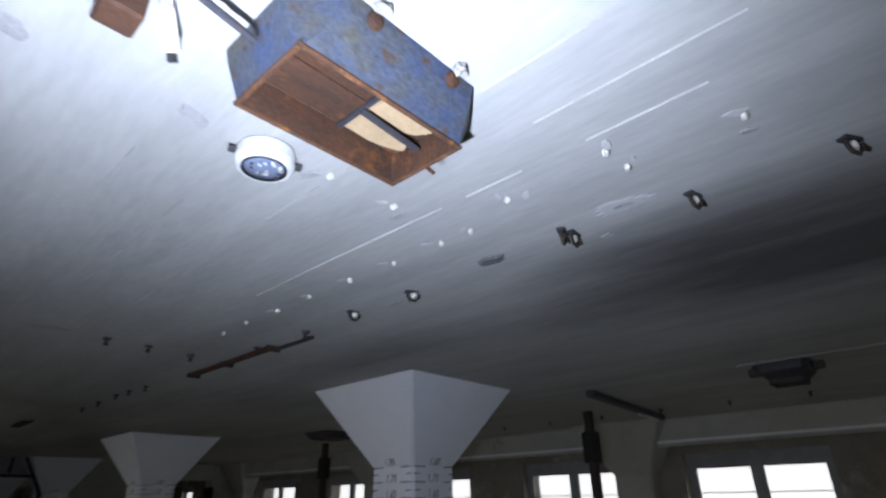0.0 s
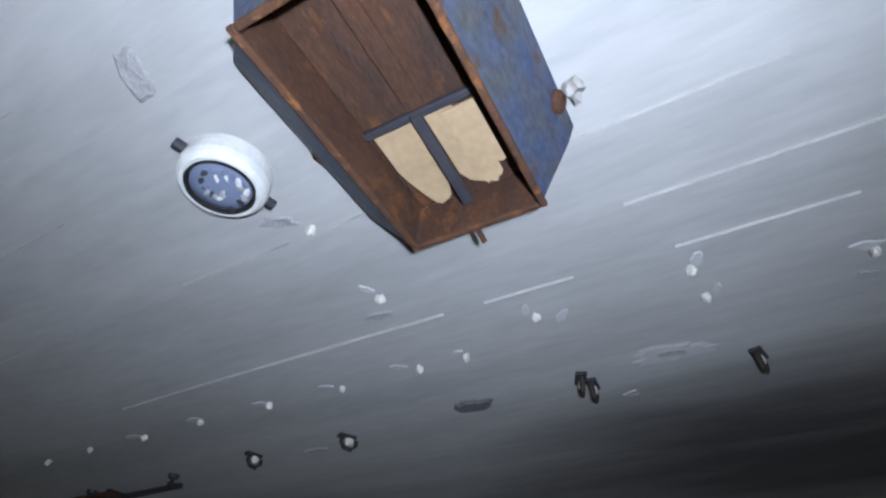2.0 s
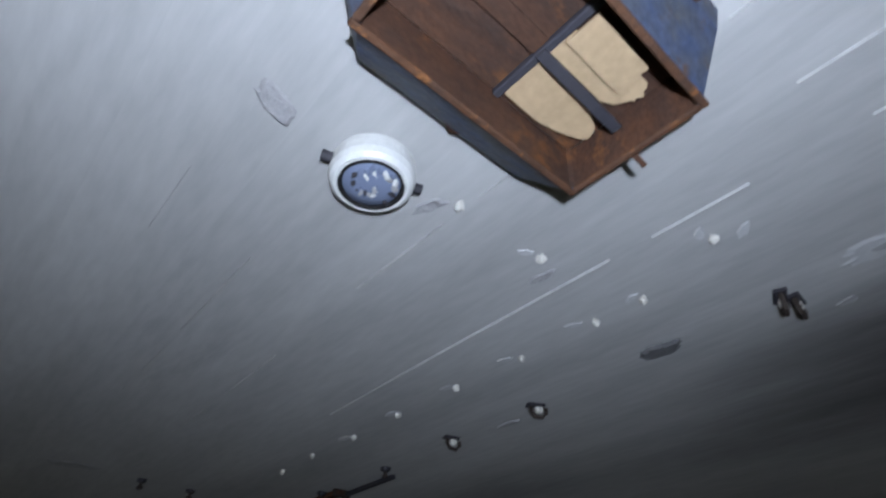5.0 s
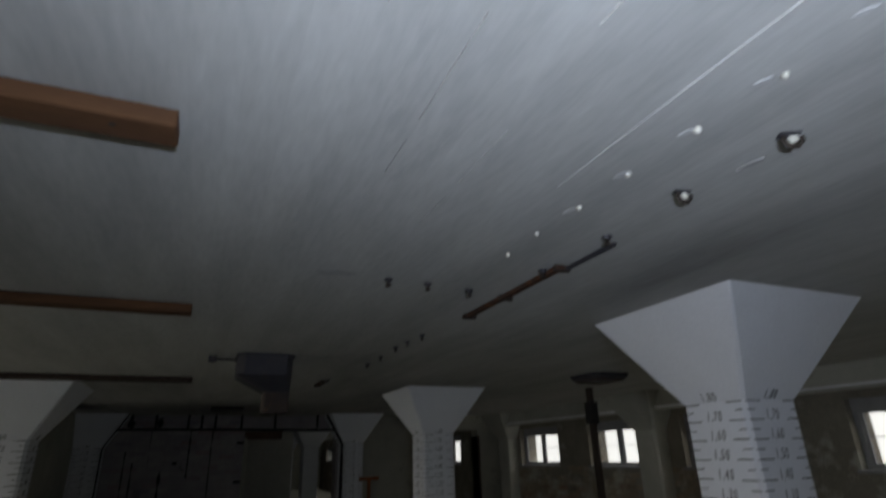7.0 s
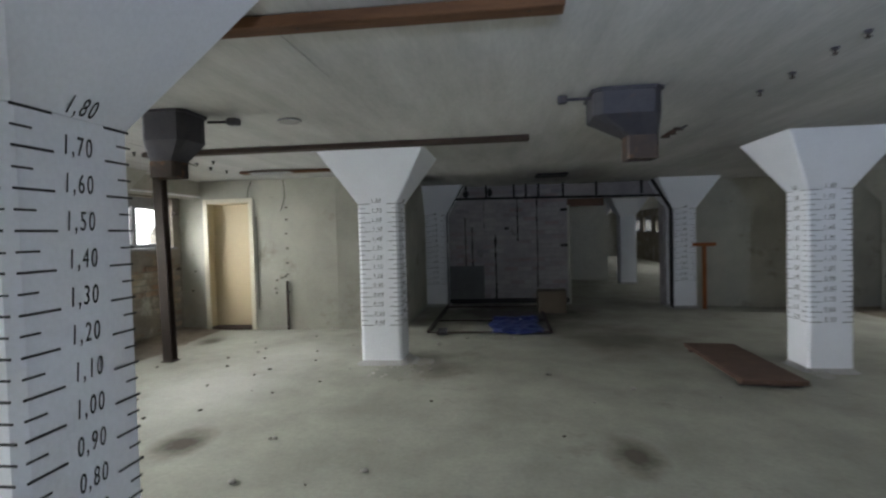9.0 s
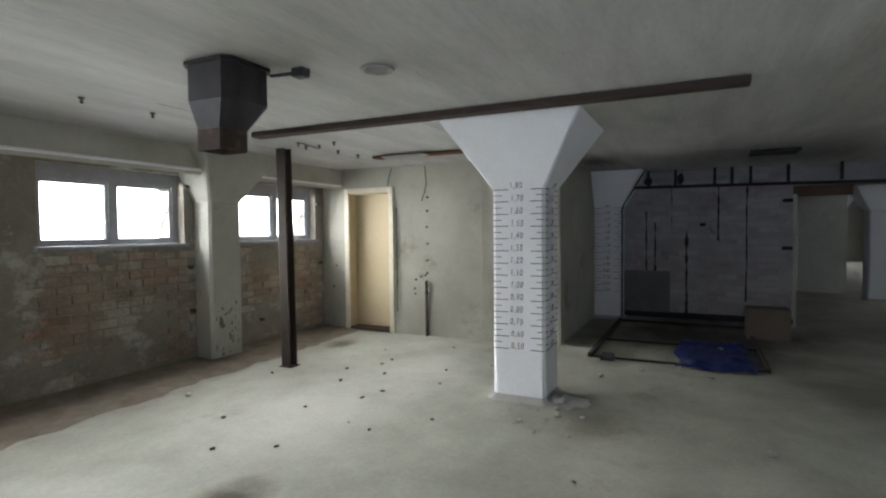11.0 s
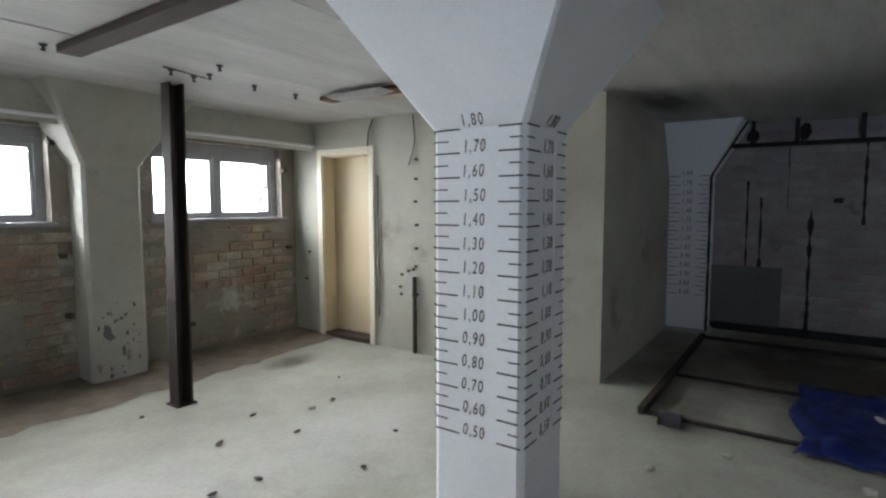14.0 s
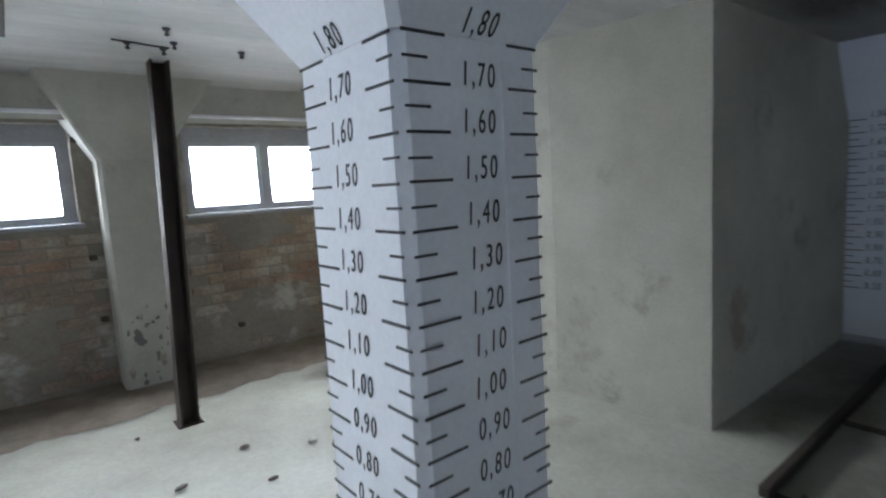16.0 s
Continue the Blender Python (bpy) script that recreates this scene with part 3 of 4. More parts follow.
def make_pilaster(x, wall, s):
    p = tagged(empty("pilaster", pose(x, wall, 0), "plastered wall pilaster with flared head and crumbling foot", "pilaster", "pilasters of the window walls"))
    w0, w1, d0, d1 = 0.215, 0.53, 0.24 * s, 0.56 * s

    def ring(w, d, z, c=0.025):
        return [(-w, -0.02 * s, z), (-w, d - c * s, z), (-w + c, d, z), (w - c, d, z), (w, d - c * s, z), (w, -0.02 * s, z)]

    part("shaft", loft([ring(w0, d0, -0.2), ring(w0, d0, 0.6), ring(w0, d0, 1.2), ring(w0, d0, NECK)]), PIL_M, p)
    part("capital", loft([ring(w0, d0, NECK + 0.001), ring(w1, d1, CEIL + 0.003, 0.01)]), PIL_M, p)
    rnd = random.Random(int(x * 10))
    for i in range(46):
        z = 0.05 + 0.60 * rnd.random() ** 1.4
        px = rnd.uniform(-w0 + 0.05, w0 - 0.05)
        big = 1.35 if i % 6 == 0 else 0.6
        lo = ragged(0, 0, big * rnd.uniform(0.008, 0.026), big * rnd.uniform(0.012, 0.042), 0.0, 0.003, i + 3, 18)
        ob = part("broken_plaster_patch", lo, (PANELGREY_M, SMUDGE_M, LOWER_M, PANELGREY_M)[i % 4], p)
        ob.matrix_local = pose(px, d0 + (0.0012 + 0.00006 * i) * s, z, 90 * s, 0, 0)
    return p


for x in GX:
    make_pilaster(x + 0.09, WL, 1)
for x in (-12.0,) + GX:
    make_pilaster(x + 0.12, WR, -1)

# ---- things at the start: chute, lamp and fittings on the ceiling ----


def rect(x0, x1, y0, y1, z):
    return [(x0, y0, z), (x1, y0, z), (x1, y1, z), (x0, y1, z)]


def shell(outer, inner):
    """A thick open skin: outer rings from top to rim, inner rings from rim back to the top."""
    return loft(outer + inner, cap=False)


def octagon(x0, x1, y0, y1, c, z):
    return [(x1, y0 + c, z), (x1, y1 - c, z), (x1 - c, y1, z), (x0 + c, y1, z), (x0, y1 - c, z), (x0, y0 + c, z), (x0 + c, y0, z), (x1 - c, y0, z)]


def torn(bm, x0, x1, y0, y1, z, thick, seed, bend=0.0):
    """A torn piece of card with one rounded, ragged edge, slightly bent."""
    rnd = random.Random(seed)
    edge = [(x0 + (x1 - x0) * k / 9, y1 - (y1 - y0) * bend * abs(k / 9 - 0.55) ** 2 * 2.2 + rnd.uniform(-0.003, 0.003)) for k in range(10)]
    outline = [(x1, y0), *reversed(edge), (x0, y0)]
    low = [bm.verts.new((x, y, z - 0.006 * (y - y0) / (y1 - y0))) for x, y in outline]
    high = [bm.verts.new((x, y, z + thick - 0.006 * (y - y0) / (y1 - y0))) for x, y in outline]
    bm.faces.new(low)
    bm.faces.new(list(reversed(high)))
    for k in range(len(low)):
        bm.faces.new((low[k], low[(k + 1) % len(low)], high[(k + 1) % len(low)], high[k]))
    bmesh.ops.recalc_face_normals(bm, faces=bm.faces[:])
    return bm


def make_chute():
    c = empty("ceiling_chute", pose(-0.90, 0.55, CEIL), "rusty blue-painted sheet steel chute under the ceiling, stuffed with cardboard", "chute")
    d = 0.098
    part("hood", shell([octagon(-0.175, 0.177, -0.235, 0.24, 0.087, 0.002), octagon(-0.163, 0.166, -0.227, 0.229, 0.075, -0.028), octagon(-0.092, 0.112, -0.199, 0.183, 0.006, -d)],
                       [octagon(-0.088, 0.108, -0.195, 0.179, 0.005, -d), octagon(-0.084, 0.106, -0.192, 0.176, 0.004, -0.026)]), BLUE_M, c)
    part("lining", loft([octagon(-0.0865, 0.1065, -0.1935, 0.1775, 0.005, -d + 0.0005), octagon(-0.078, 0.102, -0.190, 0.172, 0.004, -0.0275), octagon(-0.080, 0.104, -0.191, 0.174, 0.004, -0.0265),
                         octagon(-0.0878, 0.1078, -0.1948, 0.1788, 0.005, -d + 0.0008)], cap=False), RUST_M, c, "rust-brown inner sheet")
    part("back_plate", box(-0.0775, -0.0062, -0.189, 0.171, -0.0285, -0.0235, 0.001), RUST_M, c, "rust-brown back plate")
    part("back_plate", box(-0.0048, 0.1015, -0.189, 0.171, -0.0305, -0.0255, 0.001), RUST_M, c, "rust-brown back plate")
    for r in ((-0.096, -0.086, -0.203, 0.187), (0.106, 0.116, -0.203, 0.187), (-0.086, 0.106, -0.203, -0.193), (-0.086, 0.106, 0.177, 0.187)):
        part("rim", box(*r, -d - 0.004, -d + 0.004, 0.002), RIM_M, c, "rust-orange folded rim")
    part("rib", box(-0.0045, 0.022, -0.188, 0.008, -0.0365, -0.0308, 0.001), RUST_M, c, "rusted flat rib")
    part("cross_bar", box(-0.077, 0.0995, 0.007, 0.019, -0.043, -0.0308, 0.002), DARKSTEEL_M, c, "flat steel cross bar")
    bar = part("cross_bar", box(-0.008, 0.008, 0.0, 0.158, -0.007, 0.0, 0.0015), DARKSTEEL_M, c, "flat steel cross bar")
    bar.matrix_local = pose(0.006, 0.008, -0.043, -5.5)
    part("cardboard_plug", torn(bmesh.new(), -0.068, -0.004, 0.021, 0.166, -0.036, 0.003, 3, 0.8), CARD_M, c, "torn brown cardboard")
    part("cardboard_plug", torn(bmesh.new(), 0.012, 0.052, 0.021, 0.150, -0.038, 0.003, 4, 0.3), CARD_M, c, "torn brown cardboard")
    part("cardboard_plug", torn(bmesh.new(), 0.036, 0.085, 0.021, 0.124, -0.046, 0.003, 8, 0.05), CARD_M, c, "torn brown cardboard")
    part("cardboard_plug", torn(bmesh.new(), 0.030, 0.070, 0.128, 0.156, -0.041, 0.003, 9, 0.9), CARD_M, c, "torn brown cardboard scrap")
    for y in (-0.10, 0.094):
        bolt = part("bolt", lathe([(0.0, -0.004), (0.017, -0.004), (0.017, 0.003), (0.0155, 0.006), (0.009, 0.010), (0.0, 0.0115)], 12), RUST_M, c, "rusty bolt head")
        bolt.matrix_local = pose(0.171, y, -0.016, 0, 112, 0)
        part("packing", lump(0.013, 0.018, 0.012, 5 + y * 9, 2, 0.9), RUBBLE_M, c, "crumbling pale packing").location = (0.196, y - 0.004, -0.008)
    part("bolt", lathe([(0.0, -0.004), (0.014, -0.004), (0.014, 0.003), (0.0, 0.010)], 12), RUST_M, c, "rusty bolt head").matrix_local = pose(-0.168, 0.02, -0.014, 0, -112, 0)
    part("screw", tube([(0.006, 0.180, -0.088), (0.007, 0.215, -0.098)], 0.0045, 8), RUST_M, c)
    part("lip", box(0.060, 0.100, 0.186, 0.196, -0.075, -0.030, 0.002), RUSTCOLLAR_M, c, "bent sheet lip")
    return c


make_chute()


def make_ceiling_lamp():
    c = empty("bulkhead_lamp", pose(-1.215, 0.532, CEIL), "round off-white bulkhead lamp with broken ribbed glass", "ceiling lamp")
    part("housing", lathe([(0.0, 0.003), (0.068, 0.003), (0.078, -0.006), (0.080, -0.045), (0.076, -0.058), (0.068, -0.066), (0.062, -0.066), (0.060, -0.056), (0.0, -0.056)], 40),
         LAMP_M, c, smooth=False)
    part("gasket", lathe([(0.0585, -0.0575), (0.0605, -0.0675), (0.0565, -0.0685), (0.055, -0.0575), (0.0585, -0.0575)], 36), BLACK_M, c, "black rubber ring")
    part("lens", lathe([(0.0, -0.0572), (0.0545, -0.0572), (0.052, -0.063), (0.03, -0.068), (0.0, -0.069)], 36), LENS_M, c, "grey-blue ribbed glass lens", smooth=True)
    for i in range(34):
        a, r = i * 2.399, 0.006 + 0.043 * ((i * 0.37) % 1)
        part("glass_rib", lump(0.011, 0.006, 0.004, i, 1, 0.7), (LENS_M, LAMP_M, DARKSTEEL_M, LENS_M, SMUDGE_M)[i % 5], c).matrix_local = pose(r * math.cos(a), r * math.sin(a), -0.066, 0, 0, math.degrees(a) + 40 * i)
    c.scale = (0.86, 0.86, 0.76)
    for a in (255, 75):
        part("cable_gland", tube([(0.074 * math.cos(radians(a)), 0.074 * math.sin(radians(a)), -0.026), (0.098 * math.cos(radians(a)), 0.098 * math.sin(radians(a)), -0.026)], 0.011, 10),
             DARKSTEEL_M, c)


make_ceiling_lamp()

# pale plugs where fixings were pulled out
for i, (x, y) in enumerate(((-1.189, 0.697), (-1.189, 0.914), (-1.258, 1.183), (-1.136, 1.185), (-1.483, 1.184), (-1.718, 1.176), (-1.97, 1.171), (-2.214, 1.176), (-2.46, 1.166),
                            (-2.695, 1.176), (-0.624, 1.186), (-0.349, 1.176), (-0.634, 1.091), (-0.938, 1.106))):
    ob = link_mesh("ceiling_plug", lump(0.0095, 0.008, 0.010, i, 2, 0.6), PLUG_M)
    ob.matrix_world = pose(x, y, CEIL - 0.004, 0, 0, i * 40)
    tagged(ob, "pale plaster plug sitting in the ceiling", "plug", "plugs in the ceiling")
# whitewash smears beside some of the plugs
for i, (x, y, r, a) in enumerate(((-1.20, 0.88, 0.03, 1.0), (-1.30, 1.16, 0.035, 0.5), (-1.15, 1.165, 0.03, 2.6), (-1.52, 1.165, 0.035, 0.4), (-1.74, 1.165, 0.045, 0.3), (-1.99, 1.16, 0.05, 0.2),
                                  (-0.62, 1.07, 0.04, 1.9), (-0.89, 1.13, 0.04, 2.2), (-0.95, 1.08, 0.03, 2.1), (-0.36, 1.16, 0.045, 0.3), (-0.60, 1.17, 0.025, 1.8), (-2.25, 1.165, 0.05, 0.2))):
    tagged(link_mesh("whitewash_smear", ragged(x, y, r * 0.6, r * 0.28, CEIL + 0.001, 0.0022, i + 90, 16, a), SMEAR_M), "pale whitewash smear on the concrete ceiling", "smear", "smears on the ceiling")
# scraped mortar patches
for i, (x, y, rx, ry, t) in enumerate(((-1.217, 0.360, 0.018, 0.040, 0.5), (-1.226, 0.662, 0.034, 0.014, 0.4), (-1.231, 0.966, 0.032, 0.014, 0.1), (-0.359, 1.246, 0.02, 0.012, 0.2),
                                       (-1.203, 0.036, 0.02, 0.03, 0.9), (-1.802, 1.476, 0.05, 0.014, 0.1), (-0.845, 1.515, 0.02, 0.014, 0.1), (-0.728, 1.368, 0.036, 0.013, 0.1), (-3.166, 0.566, 0.10, 0.035, 1.5))):
    tagged(link_mesh("mortar_patch", ragged(x, y, rx, ry, CEIL + 0.001, 0.003, i + 2, 16, t), SMUDGE_M), "bare grey scraped mortar patch on the ceiling", "patch", "patches on the ceiling")
# a broken-out oval and a pale ring
tagged(link_mesh("plaster_patch", ragged(-0.725, 1.372, 0.085, 0.036, CEIL + 0.001, 0.0025, 31, 40, 0.1), SMEAR_M), "pale whitish oval plaster patch on the ceiling", "patch")


tagged(link_mesh("mortar_disc", ragged(-1.232, 1.405, 0.058, 0.026, CEIL + 0.001, 0.009, 41, 26, 0.1), PANELGREY_M), "raised dark grey mortar disc under the ceiling", "patch")


def make_stub(x, y, k):
    c = empty("ceiling_stub", pose(x, y, CEIL, 0, 0, 50 * k), "short rusty hanger stub under the ceiling", "stub", "hanger stubs under the ceiling")
    part("cup", lathe([(0.0, 0.002), (0.026, 0.001), (0.022, -0.014), (0.010, -0.02), (0.0, -0.02)], 9), DARKSTEEL_M, c)
    part("bolt", tube([(0, 0, -0.018), (0.004, 0.002, -0.05)], 0.009, 7), POST_M, c)
    part("nut", lathe([(0.0, -0.034), (0.016, -0.034), (0.016, -0.046), (0.0, -0.046)], 6), POST_M, c)
    c.scale = (0.78, 0.78, 0.75)


def make_clip(x, y, turn=0.0, s=1.0):
    c = empty("pipe_clip", pose(x, y, CEIL, 0, 0, turn), "dark rusty pipe clip hanging from the ceiling", "clip", "pipe clips on the ceiling")
    part("hook", tube([(-0.022 * s, 0, 0.002), (-0.022 * s, 0, -0.018 * s), (-0.012 * s, 0, -0.032 * s), (0.008 * s, 0, -0.034 * s), (0.02 * s, 0, -0.022 * s), (0.02 * s, 0, -0.008 * s)], 0.0055 * s, 6),
         POST_M, c)
    part("plug", lump(0.011 * s, 0.007 * s, 0.012 * s, x), PLUG_M, c, "pale plaster plug").location = (0, 0, -0.012 * s)
    part("base", box(-0.032 * s, 0.016 * s, -0.012 * s, 0.012 * s, -0.006, 0.002, 0.001), DARKSTEEL_M, c)
    return c


for i, (x, y) in enumerate(((-0.192, 1.456), (-0.555, 1.456), (-0.919, 1.436), (-0.938, 1.396), (-1.645, 1.437), (-2.004, 1.429), (-2.401, 1.446), (-2.833, 1.436), (-3.225, 1.256), (-3.186, 1.016), (-3.176, 0.816),
                            (-4.3, 1.42), (-4.55, 1.40), (-4.78, 1.39), (-5.2, 1.4), (-5.6, 1.4))):
    (make_clip(x, y, 60 + 17 * (i % 4), 1.1) if i < 6 else make_stub(x, y, i))

for i, (x, y) in enumerate(((-6.41, -3.87), (-6.76, -3.87), (-7.43, -3.84), (-7.64, -3.75), (-7.55, -3.5), (-7.62, -3.9), (-8.02, -3.8), (-8.39, -3.8), (-5.9, -3.86), (-5.4, -3.85))):
    make_stub(x, y, i)
tagged(link_mesh("ceiling_wire", tube([(-7.35, -3.78, CEIL - 0.01), (-7.45, -3.72, CEIL - 0.03), (-7.52, -3.78, CEIL - 0.02), (-7.62, -3.76, CEIL - 0.03)], 0.005, 6), POST_M), "bent wire under the ceiling", "wire")
for i in range(9):
    make_stub(-0.4 - 0.62 * i, 5.35, i)

# ---- battens and rails on the ceiling ----


def make_batten(x, w, y0, y1, mat, label, t=0.045):
    b = empty("ceiling_batten", pose(x, (y0 + y1) / 2, CEIL), label, "batten", "battens under the ceiling")
    h = (y1 - y0) / 2
    part("board", box(-w / 2, w / 2, -h, h, -t, 0.001, 0.004), mat, b)
    for k in (-0.9, -0.45, 0.0, 0.45, 0.93):
        part("screw_head", lathe([(0.0, -t - 0.003), (0.007, -t - 0.002), (0.008, -t + 0.001), (0.0, -t + 0.001)], 8), POST_M, b).location = (0.01, h * k, 0)
    return b


make_batten(-2.15, 0.10, -3.8, -0.04, TIMBER_M, "brown timber batten fixed under the ceiling")
make_batten(-3.95, 0.10, -3.8, -0.02, TIMBER_M, "brown timber batten fixed under the ceiling")
b = make_batten(-6.86, 0.12, -3.82, -0.03, DARKTIMBER_M, "dark timber batten with an empty lamp strip under the ceiling")
part("lamp_strip", box(-0.088, -0.062, -0.2, 0.52, -0.045, -0.015, 0.003), COLUMN_M, b, "white metal lamp strip")
make_batten(-8.63, 0.14, -3.72, -2.2, TIMBER_M, "splintered brown timber batten under the ceiling", 0.03)
tagged(link_mesh("peeled_board", loft([rect(-8.62, -8.45, -3.55, -3.0, CEIL - 0.03), rect(-8.6, -8.47, -3.5, -3.1, CEIL - 0.055)]), SMUDGE_M), "grey flake of board peeling under the batten", "board")


def make_rail(x0, x1, y, label):
    r = empty("ceiling_rail", pose(x0, y, CEIL), label, "rail", "rails under the ceiling")
    n = x1 - x0
    part("bar", box(0, n * 0.76, -0.02, 0.02, -0.022, -0.002, 0.003), RUST_M, r, "rusty flat bar")
    part("bar", box(n * 0.72, n, 0.03, 0.048, -0.02, -0.002, 0.003), DARKSTEEL_M, r, "thin dark steel bar")
    for k in (0.03, 0.36, 0.75):
        part("bracket", box(n * k - 0.010, n * k + 0.010, -0.026, 0.052, -0.028, 0.001, 0.002), POST_M, r)


make_rail(-3.72, -2.43, 1.47, "rusty steel rail fixed under the ceiling")
make_rail(-7.2, -6.68, 1.25, "rusty steel rail fixed under the ceiling")
c = empty("lamp_batten", pose(-2.33, 4.85, CEIL, 0, 0, 6), "dark lamp batten with broken white tube pieces under the ceiling", "lamp")
part("base", box(-0.03, 0.03, -0.95, 0.95, -0.05, 0.001, 0.004), DARKSTEEL_M, c)
part("tube_piece", tube([(0, 0.2, -0.065), (0, 0.45, -0.065)], 0.013), LAMP_M, c, "white tube piece")
part("tube_piece", tube([(0, 0.5, -0.065), (0, 0.78, -0.065)], 0.013), LAMP_M, c, "white tube piece")
c = empty("ceiling_lug", pose(-0.93, 0.19, CEIL), "hanging pale cable end and rusty bracket at the ceiling", "bracket")
part("bracket", box(-0.06, 0.0, -0.08, -0.02, -0.085, 0.001, 0.004), RUST_M, c)
part("sleeve", tube([(-0.003, -0.005, 0.0), (-0.006, 0.004, -0.04), (-0.034, 0.034, -0.088)], 0.0145, 10), PLUG_M, c, "pale plastic sleeve")
part("sleeve_end", tube([(-0.033, 0.033, -0.0865), (-0.041, 0.041, -0.100)], 0.0085, 10), BLACK_M, c, "dark open cable end")
part("rod", tube([(0.095, -0.10, -0.055), (0.064, 0.125, -0.065)], 0.0065), DARKSTEEL_M, c, "dark steel rod")

# ---- hoppers ----


def make_hopper(x, y, a, o, ox, oy, depths, label):
    """A steel hopper of half width a under the ceiling, with an outlet of half width o set off by (ox, oy)."""
    h = empty("ceiling_hopper", pose(x, y, CEIL), label, "hopper", "steel hoppers under the ceiling")
    d1, d2, d3 = depths

    def ring(hw, cx, cy, z, c):
        return [(cx + px, cy + py, z) for px, py, _ in square(hw, z, c)]

    part("body", loft([ring(a, 0, 0, 0.002, a * 0.25), ring(a, 0, 0, -d1, a * 0.25), ring(o, ox, oy, -d2, 0.015)]), DARKSTEEL_M, h, "dark grey painted sheet hopper")
    part("outlet", loft([ring(o, ox, oy, -d2 - 0.001, 0.012), ring(o, ox, oy, -d3, 0.012), ring(o - 0.008, ox, oy, -d3, 0.012), ring(o - 0.008, ox, oy, -d2 - 0.003, 0.012)], cap=False), RUSTCOLLAR_M, h,
         "rusty square outlet collar")
    for sx in (-1, 1):
        part("seam", box(sx * a * 0.5 - 0.006, sx * a * 0.5 + 0.006, -a - 0.004, a + 0.004, -d1 * 0.95, -0.02, 0.002), DARKSTEEL_M, h)
    part("flange", loft([ring(a + 0.015, 0, 0, 0.001, a * 0.27), ring(a + 0.015, 0, 0, -0.018, a * 0.27)]), DARKSTEEL_M, h)
    return h


h = make_hopper(-5.50, 0.51, 0.205, 0.097, 0.0, 0.108, (0.16, 0.28, 0.43), "dark steel hopper with a slide rod hanging under the ceiling")
part("slide_rod", tube([(0.1, -0.2, -0.04), (0.1, -0.38, -0.04)], 0.01), DARKSTEEL_M, h)
part("valve", box(0.07, 0.13, -0.42, -0.36, -0.065, -0.015, 0.008), DARKSTEEL_M, h)
h = make_hopper(-5.37, -2.53, 0.155, 0.092, 0.0, -0.05, (0.20, 0.33, 0.44), "dark steel hopper with a rusty outlet hanging under the ceiling")
part("slide_rod", tube([(-0.12, 0.18, -0.04), (-0.14, 0.34, -0.04)], 0.01), DARKSTEEL_M, h)
part("valve", box(-0.18, -0.11, 0.32, 0.40, -0.065, -0.015, 0.008), DARKSTEEL_M, h)
make_hopper(-5.82, 4.14, 0.24, 0.19, 0, 0, (0.04, 0.06, 0.075), "shallow dark steel hopper under the ceiling near the windows")
h = make_hopper(-0.92, 4.08, 0.15, 0.10, 0, 0.02, (0.05, 0.09, 0.12), "shallow dark steel hopper with side lugs under the ceiling")
for sx in (-1, 1):
    part("lug", box(sx * 0.185 - 0.03, sx * 0.185 + 0.03, -0.02, 0.02, -0.05, 0.001, 0.004), POST_M, h)
c = empty("ceiling_hatch", pose(-10.4, 0.46, CEIL), "dark rectangular hatch frame in the ceiling", "hatch")
part("frame", box(-0.2, 0.2, -0.24, 0.24, -0.03, 0.001, 0.004), BLACK_M, c)
tagged(link_mesh("ceiling_outlet", lathe([(0.0, CEIL + 0.001), (0.09, CEIL + 0.001), (0.09, CEIL - 0.012), (0.07, CEIL - 0.014), (0.06, CEIL - 0.004), (0.0, CEIL - 0.004)], 24, -5.75, -1.85), SMUDGE_M),
       "round grey outlet cover in the ceiling", "cover")

# ---- posts ----


def make_post(x, y, tx, ty, label, w=0.055):
    """A slightly leaning steel channel post between floor and ceiling."""
    p = empty("steel_post", pose(x, y, ground(y)), label, "post", "steel posts of the hall")
    rings = []
    for z, f in ((0.004, 0), (1.1, 0.5), (CEIL + 0.002 - ground(y), 1)):
        cx, cy = (tx - x) * f, (ty - y) * f
        rings.append([(cx + a * w, cy + b * w, z) for a, b in ((-1, -1), (1, -1), (1, 1), (0.75, 1), (0.75, -0.7), (-0.75, -0.7), (-0.75, 1), (-1, 1))])
    part("channel", loft(rings), POST_M, p)
    part("foot_plate", box(-0.075, 0.075, -0.075, 0.075, -0.002, 0.008, 0.002), POST_M, p)
    return p


make_post(-7.565, -4.12, -7.655, -4.23, "dark brown leaning steel post between floor and ceiling")
for x, y in ((-6.95, 4.87), (-2.82, 4.95)):
    p = make_post(x, y, x, y, "dark brown steel post with a black head sleeve near the windows", 0.035)
    part("sleeve", box(-0.065, 0.065, -0.065, 0.065, 1.92, 2.2, 0.01), BLACK_M, p, "black sleeve round the post head")
c = empty("steel_prop", pose(-11.83, 3.22, ground(3.22)), "orange rusty T-shaped steel prop by the column", "prop")
part("stem", box(-0.025, 0.025, -0.03, 0.03, 0.0, 1.12, 0.004), ORANGE_M, c)
part("head", box(-0.04, 0.04, -0.19, 0.19, 1.12, 1.18, 0.006), ORANGE_M, c)

# ---- door ----
d = tagged(empty("door_1", pose(XD, -4.44, 0), "closed cream-painted wooden door in an ivory frame", "door"), kind="structure")
part("architrave", box(-0.01, 0.022, -0.40, -0.33, 0.0, 1.99, 0.004), FRAMEW_M, d)
part("architrave", box(-0.01, 0.022, 0.33, 0.40, 0.0, 1.99, 0.004), FRAMEW_M, d)
